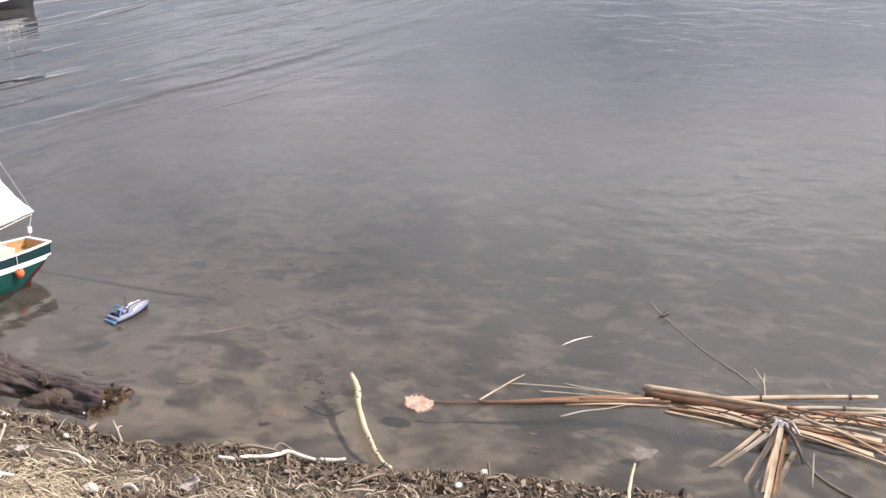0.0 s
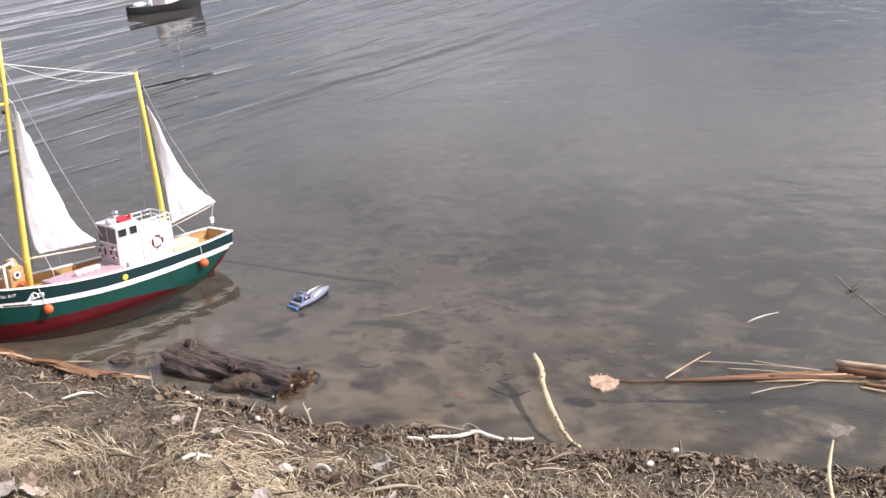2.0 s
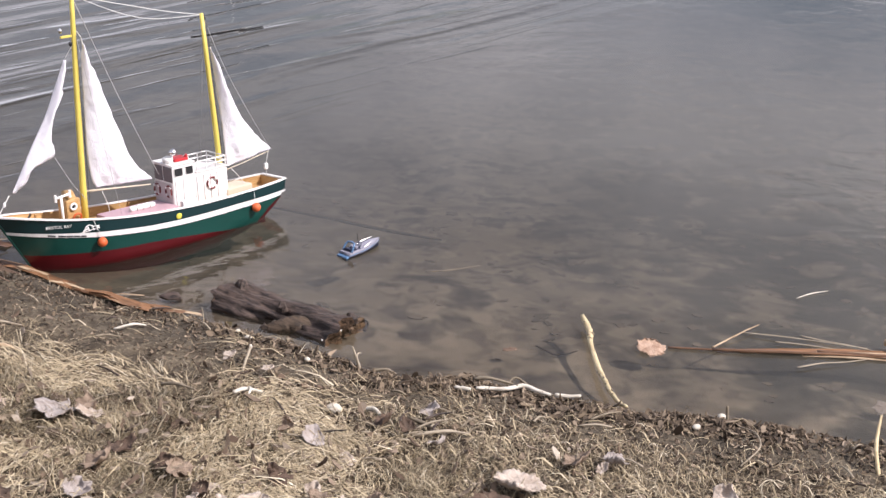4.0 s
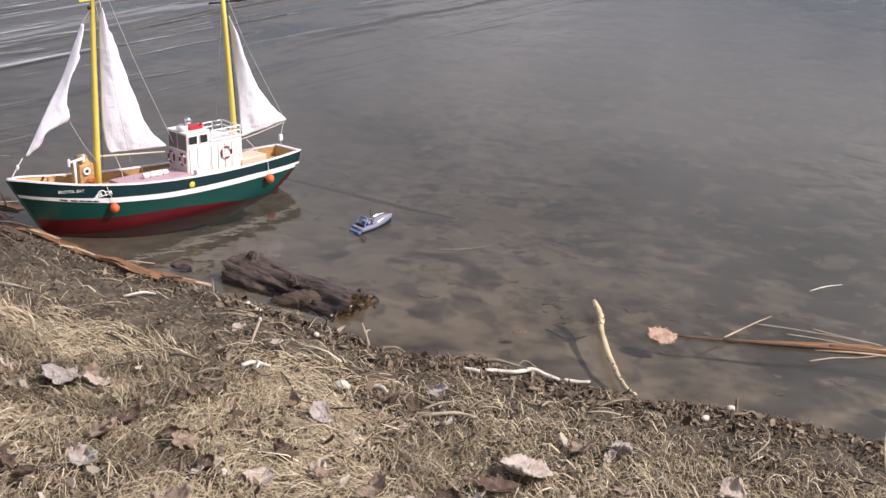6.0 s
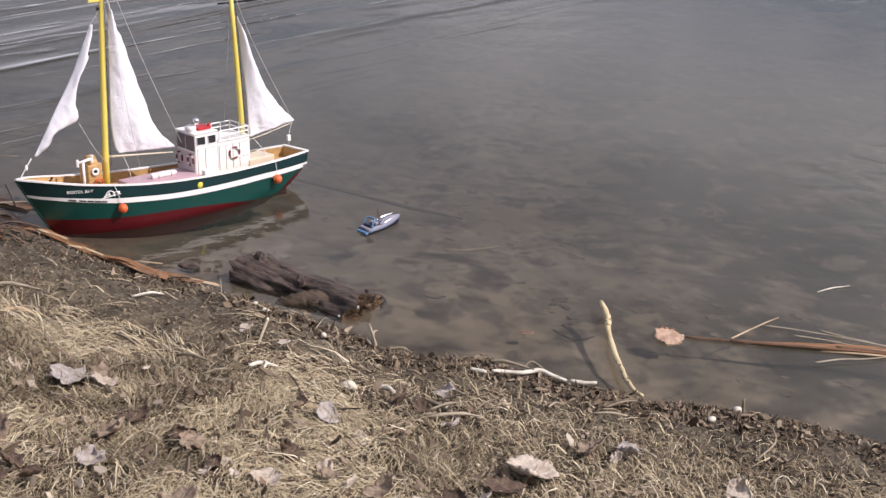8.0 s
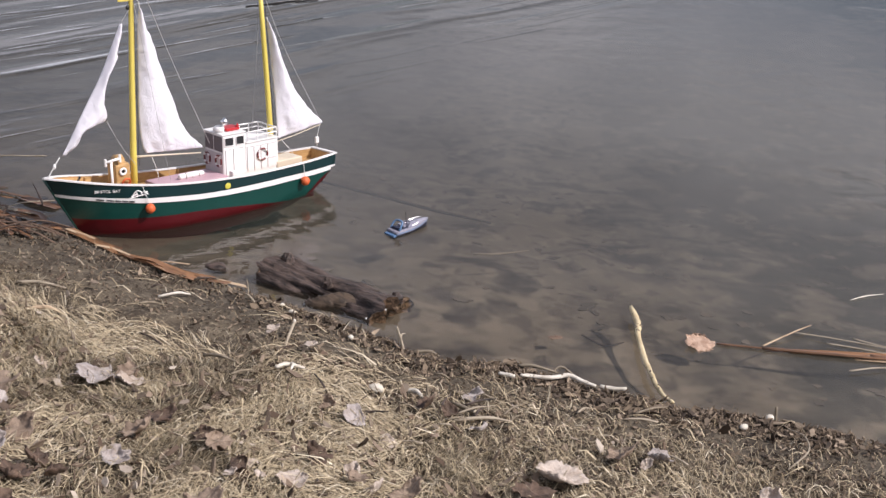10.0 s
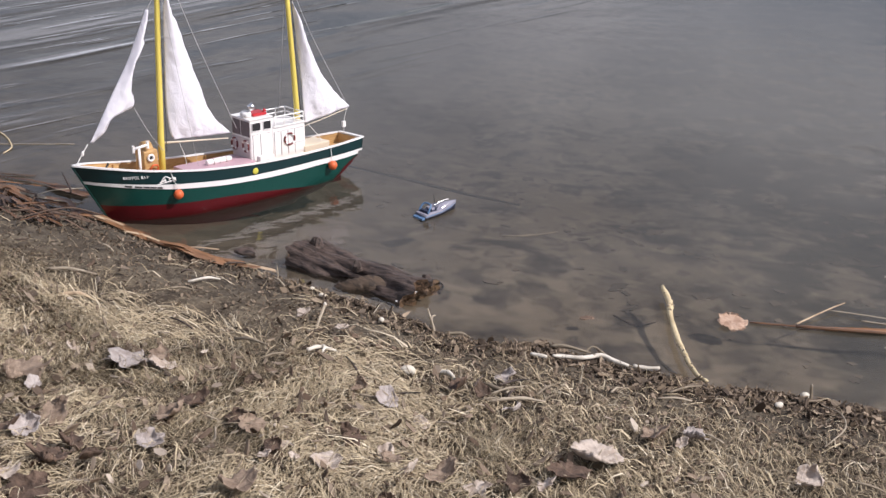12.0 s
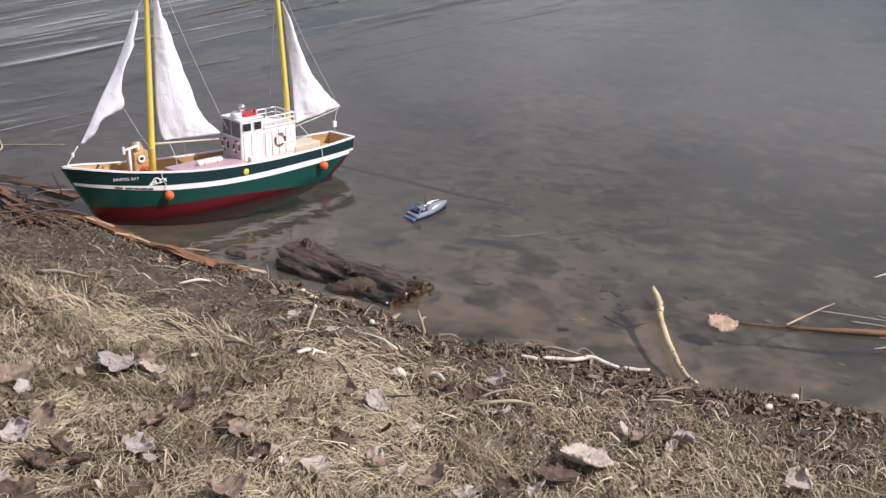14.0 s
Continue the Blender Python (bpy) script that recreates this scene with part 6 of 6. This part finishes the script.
# ---- the model tug out on the pond ----
def build_tug():
    tug = thing("model_tug", "black and white model tugboat far out on the pond", "model boat", m=pose(-1.94, 12.8, 0.0, 0, 0, 13.7) @ Matrix.Scale(0.93, 4))
    n = 24
    top = lambda t: 0.075 + 0.38 * max(0, t - 0.48) ** 1.7 + 0.02 * max(0, 0.25 - t)
    half = lambda t: 0.098 * (1 - max(0, (t - 0.6) / 0.4) ** 2.4) * (1 - 0.45 * max(0, (0.2 - t) / 0.2) ** 2)
    verts, faces = [], []
    for side in (-1, 1):
        base = len(verts)
        for i in range(n + 1):
            t = i / n
            for w, f in ((1.0, 1.0), (0.98, 0.5), (0.9, 0.0), (0.6, -0.6)):
                verts.append((-0.38 + 0.76 * t - (0.03 * (1 - f) if t > 0.9 else 0), side * max(0.002, half(t) * w), top(t) * f))
        for i in range(n):
            for r in range(3):
                a = base + 4 * i + r
                faces.append([a, a + 1, a + 5, a + 4] if side < 0 else [a, a + 4, a + 5, a + 1])
    hn = 4 * (n + 1)
    for r in range(3):
        faces.append([r, hn + r, hn + r + 1, r + 1])
    part("hull", (verts, faces), M_BLACK, tug, "black hull", True)
    dv = [(-0.38 + 0.76 * i / n, s * max(0.001, half(i / n) - 0.006), top(i / n) - 0.02) for i in range(n + 1) for s in (-1, 1)]
    part("deck", (dv, [[2 * i, 2 * i + 2, 2 * i + 3, 2 * i + 1] for i in range(n)]), M_WHITE, tug, "pale deck")
    part("deckhouse", block(0.0, 0.235, -0.06, 0.06, 0.06, 0.165, 0.004), M_WHITE, tug, "white deckhouse")
    wh = part("wheelhouse", block(0.07, 0.19, -0.05, 0.05, 0.166, 0.255, 0.004), M_WHITE, tug, "white wheelhouse")
    part("roof", block(0.062, 0.198, -0.056, 0.056, 0.256, 0.263, 0.002), M_WHITE, wh)
    for x in (0.082, 0.12, 0.158):
        part("window", block(x, x + 0.026, -0.0525, -0.0495, 0.205, 0.24, 0.001), M_PANE, wh, "dark window pane")
    for x in (0.04, 0.09, 0.14, 0.19):
        part("porthole", tube([(x, -0.062, 0.125), (x, -0.0595, 0.125)], 0.009, 10), M_PANE, tug, "dark porthole")
    part("funnel", tube([(-0.045, 0, 0.055), (-0.05, 0, 0.3)], [0.066, 0.058], 18), M_GREYWALL, tug, "pale lilac-grey funnel", True)
    part("vent_pipe", tube([(-0.125, 0, 0.055), (-0.125, 0, 0.2)], 0.014, 12), M_WHITE, tug, "white vent pipe", True)
    part("mast", tube([(0.1, 0, 0.26), (0.095, 0, 0.48)], [0.007, 0.004], 8), M_WHITE, tug, "white mast", True)
    part("winch", tube([(-0.15, -0.02, 0.09), (-0.15, 0.02, 0.09)], 0.02, 10), M_CHROME, tug, "grey towing winch", True)
    part("davit", tube(smooth_line([(-0.13, -0.04, 0.06), (-0.135, -0.04, 0.14), (-0.16, -0.04, 0.155)], 4), 0.007, 6), M_WHITE, tug, "white davit", True)
    part("lifeboat", ball((-0.24, 0, 0.09), 0.055, (1.3, 0.6, 0.35)), M_WHITE, tug, "white covered dinghy", True)
    part("fore_locker", block(0.25, 0.30, -0.03, 0.03, 0.07, 0.115, 0.004), M_WHITE, tug, "white fore locker")


build_tug()


# ---- grass, litter and sunken leaves ----
def build_grass(count, name, label, material, width, reach, seed, area):
    """Dry blades, most of them flattened, some standing in tufts."""
    rng = random.Random(seed)
    verts, faces = [], []
    made = 0
    while made < count:
        x, y = rng.uniform(*area[:2]), rng.uniform(*area[2:])
        d = inland(x, y)
        if d < 0.03:
            continue
        rim = min(x - area[0], area[1] - x, y - area[2]) + 0.35 * noise.noise(Vector((x * 2, y * 2, 60)))
        if rng.random() > rim / 0.8 + 0.15:
            continue
        thick = noise.noise(Vector((x * 3.1, y * 3.1, 11))) * 0.5 + 0.5
        bare = min(1, max(0.02 if x < -0.7 else 0.05, (d - 0.1 - 0.4 * min(1, max(0, -x - 0.1) / 0.8)) / 0.45))
        if rng.random() > bare * (0.42 + 0.85 * thick) * (1 - 0.62 * min(1, max(0, (x + 0.45) / 0.6)) * (1 - 0.5 * min(1, max(0, d - 0.45) / 0.5))):
            continue
        if x < -0.7 and y < 3.05 and rng.random() < 0.45:  # leaves smother it here
            continue
        flow = 2.2 * noise.noise(Vector((x * 1.3, y * 1.3, 20))) + 0.9 * noise.noise(Vector((x * 5, y * 5, 23)))
        short = min(1, max(0, (x + 0.3) / 0.6))  # shorter and more tangled along this stretch
        th = flow * math.pi + rng.gauss(0, 0.6 + 0.9 * short)
        length = rng.uniform(*reach) * (1 - 0.4 * short)
        up = abs(rng.gauss(0, 0.011)) + 0.003
        stand = rng.random() ** 1.15
        rise = rng.uniform(0.02, 0.05) if stand < 0.06 else (rng.uniform(0.006, 0.022) if stand < 0.5 else rng.uniform(0, 0.008))
        w = width * rng.uniform(0.6, 1.3)
        z0 = ground_z(x, y)
        ca, sa = math.cos(th), math.sin(th)
        bend = rng.gauss(0, 0.28 + 0.35 * short)
        base = len(verts)
        px, py = x, y
        for k in range(4):
            t = k / 3
            a = th + bend * t
            if k:
                px += math.cos(a) * length / 3
                py += math.sin(a) * length / 3
            z = z0 - 0.132 * (py - y) - 0.06 * (px - x) + up * (0.3 + 0.7 * math.sin(math.pi * min(1, t + 0.15))) + rise * (t if stand < 0.06 else math.sin(math.pi * t))
            h = w * (1 - 0.75 * t) / 2
            nx, ny = -math.sin(a) * h, math.cos(a) * h
            verts.append((px + nx, py + ny, z))
            verts.append((px - nx, py - ny, z + h * 0.8))
        for k in range(3):
            b = base + 2 * k
            faces.append((b, b + 1, b + 3, b + 2))
        made += 1
    tagged(new(name, mesh_of(name, verts, faces, material)), label, "grass", kind="stuff")


def build_chips(count, name, label, material, zone, sizes, seed, category, under=False, span=(-2.4, 2.6), raised=0.0):
    """Torn bits of leaf, bark and mud, each a little bent plate with thickness."""
    rng = random.Random(seed)
    verts, faces = [], []
    made = 0
    while made < count:
        x = rng.uniform(*span)
        e = zone[0] + (zone[1] - zone[0]) * rng.random() ** zone[2]
        y = float(np.interp(x, SHORE_X, SHORE_Y)) - e / 0.88
        if not under and noise.noise(Vector((x * 5, y * 5, 40))) * 0.5 + 0.5 < rng.random() * 0.8:
            continue
        if under and noise.noise(Vector((x * 2.2, y * 2.2, 44))) < rng.uniform(-0.35, 0.25):
            continue
        s = rng.uniform(*sizes)
        if not under and x < -0.55 and e < 0.75 and rng.random() < min(1, (-0.55 - x) / 0.3) * (0.9 if s > 0.012 else 0.1):  # bare trodden mud
            continue
        if not under and e < 0.2 and rng.random() < 0.07:
            s *= 2.0
        m = Matrix.Translation((x, y, ground_z(x, y) + raised * rng.random() + (0.002 if under else s * rng.uniform(0.1, 0.45))))
        tip = 8 if under else 38
        m = m @ pose(0, 0, 0, rng.gauss(0, tip), rng.gauss(0, tip), rng.uniform(0, 360))
        base = len(verts)
        k = 11 if under else rng.choice((5, 6, 7, 8)) if raised else 6
        long = rng.uniform(1.0, 2.0) if under else rng.uniform(1.0, 3.6)
        lift = rng.uniform(0, 0.06) if under else rng.uniform(0.05, 0.35)
        ring_pts = []
        for j in range(k):
            a = 2 * math.pi * j / k
            r = s / 2 * (rng.uniform(0.45, 1.3) if under or raised else rng.uniform(0.65, 1.15))
            ring_pts.append((math.cos(a) * r * long ** 0.5, math.sin(a) * r / long ** 0.5))
        for h in (0.0, max(0.0015, s * 0.08)):
            for px, py in ring_pts:
                verts.append(m @ Vector((px, py, h + lift * (px * px + py * py) / s)))
        faces.append([base + j for j in range(k)][::-1])
        faces.append([base + k + j for j in range(k)])
        for j in range(k):
            faces.append([base + j, base + (j + 1) % k, base + k + (j + 1) % k, base + k + j])
        made += 1
    tagged(new(name, mesh_of(name, verts, faces, material)), label, category, kind="stuff")


build_grass(60000, "dry_grass", "dense mat of flattened straw-coloured dry grass", M_GRASS, 0.0021, (0.035, 0.13), 8, (-2.6, 2.4, 1.9, 5.2))
build_grass(30000, "bank_grass", "thin flattened dry grass further up the bank", M_GRASS, 0.0045, (0.06, 0.16), 18, (-7.0, 6.0, -4.0, 8.5))
build_chips(12000, "shore_litter", "dark rotted leaf litter and mud crumbs on bank", M_CHIPS, (0.0, 0.9, 1.5), (0.004, 0.016), 9, "litter")
build_chips(5000, "edge_clods", "dark fibrous mud crumbs along the water line", M_CHIPS, (0.0, 0.16, 1.2), (0.005, 0.019), 14, "litter")
build_chips(1500, "edge_debris", "dark matted root debris along the bank edge", M_CHIPS, (0.0, 0.1, 1.0), (0.006, 0.017), 21, "litter", False, (-0.2, 1.0))
build_chips(1300, "mud_debris", "dark bark flakes lying on the bare mud", M_CHIPS, (0.06, 0.75, 1.2), (0.007, 0.019), 22, "litter", False, (-1.6, 1.3))
build_chips(9500, "grass_litter", "torn leaf scraps scattered through dry grass", M_CHIPS, (0.3, 2.4, 1.0), (0.006, 0.024), 10, "litter")
build_chips(2600, "leaf_mould", "torn brown leaf scraps lying over the dry grass", M_MOULD, (0.35, 2.3, 0.8), (0.01, 0.034), 33, "litter", False, (-1.9, 0.5), 0.024)
build_chips(380, "sunken_litter", "dark dead leaves and weed lying on pond bed", M_SUNK, (-0.25, -3.0, 1.0), (0.015, 0.055), 12, "litter", True)
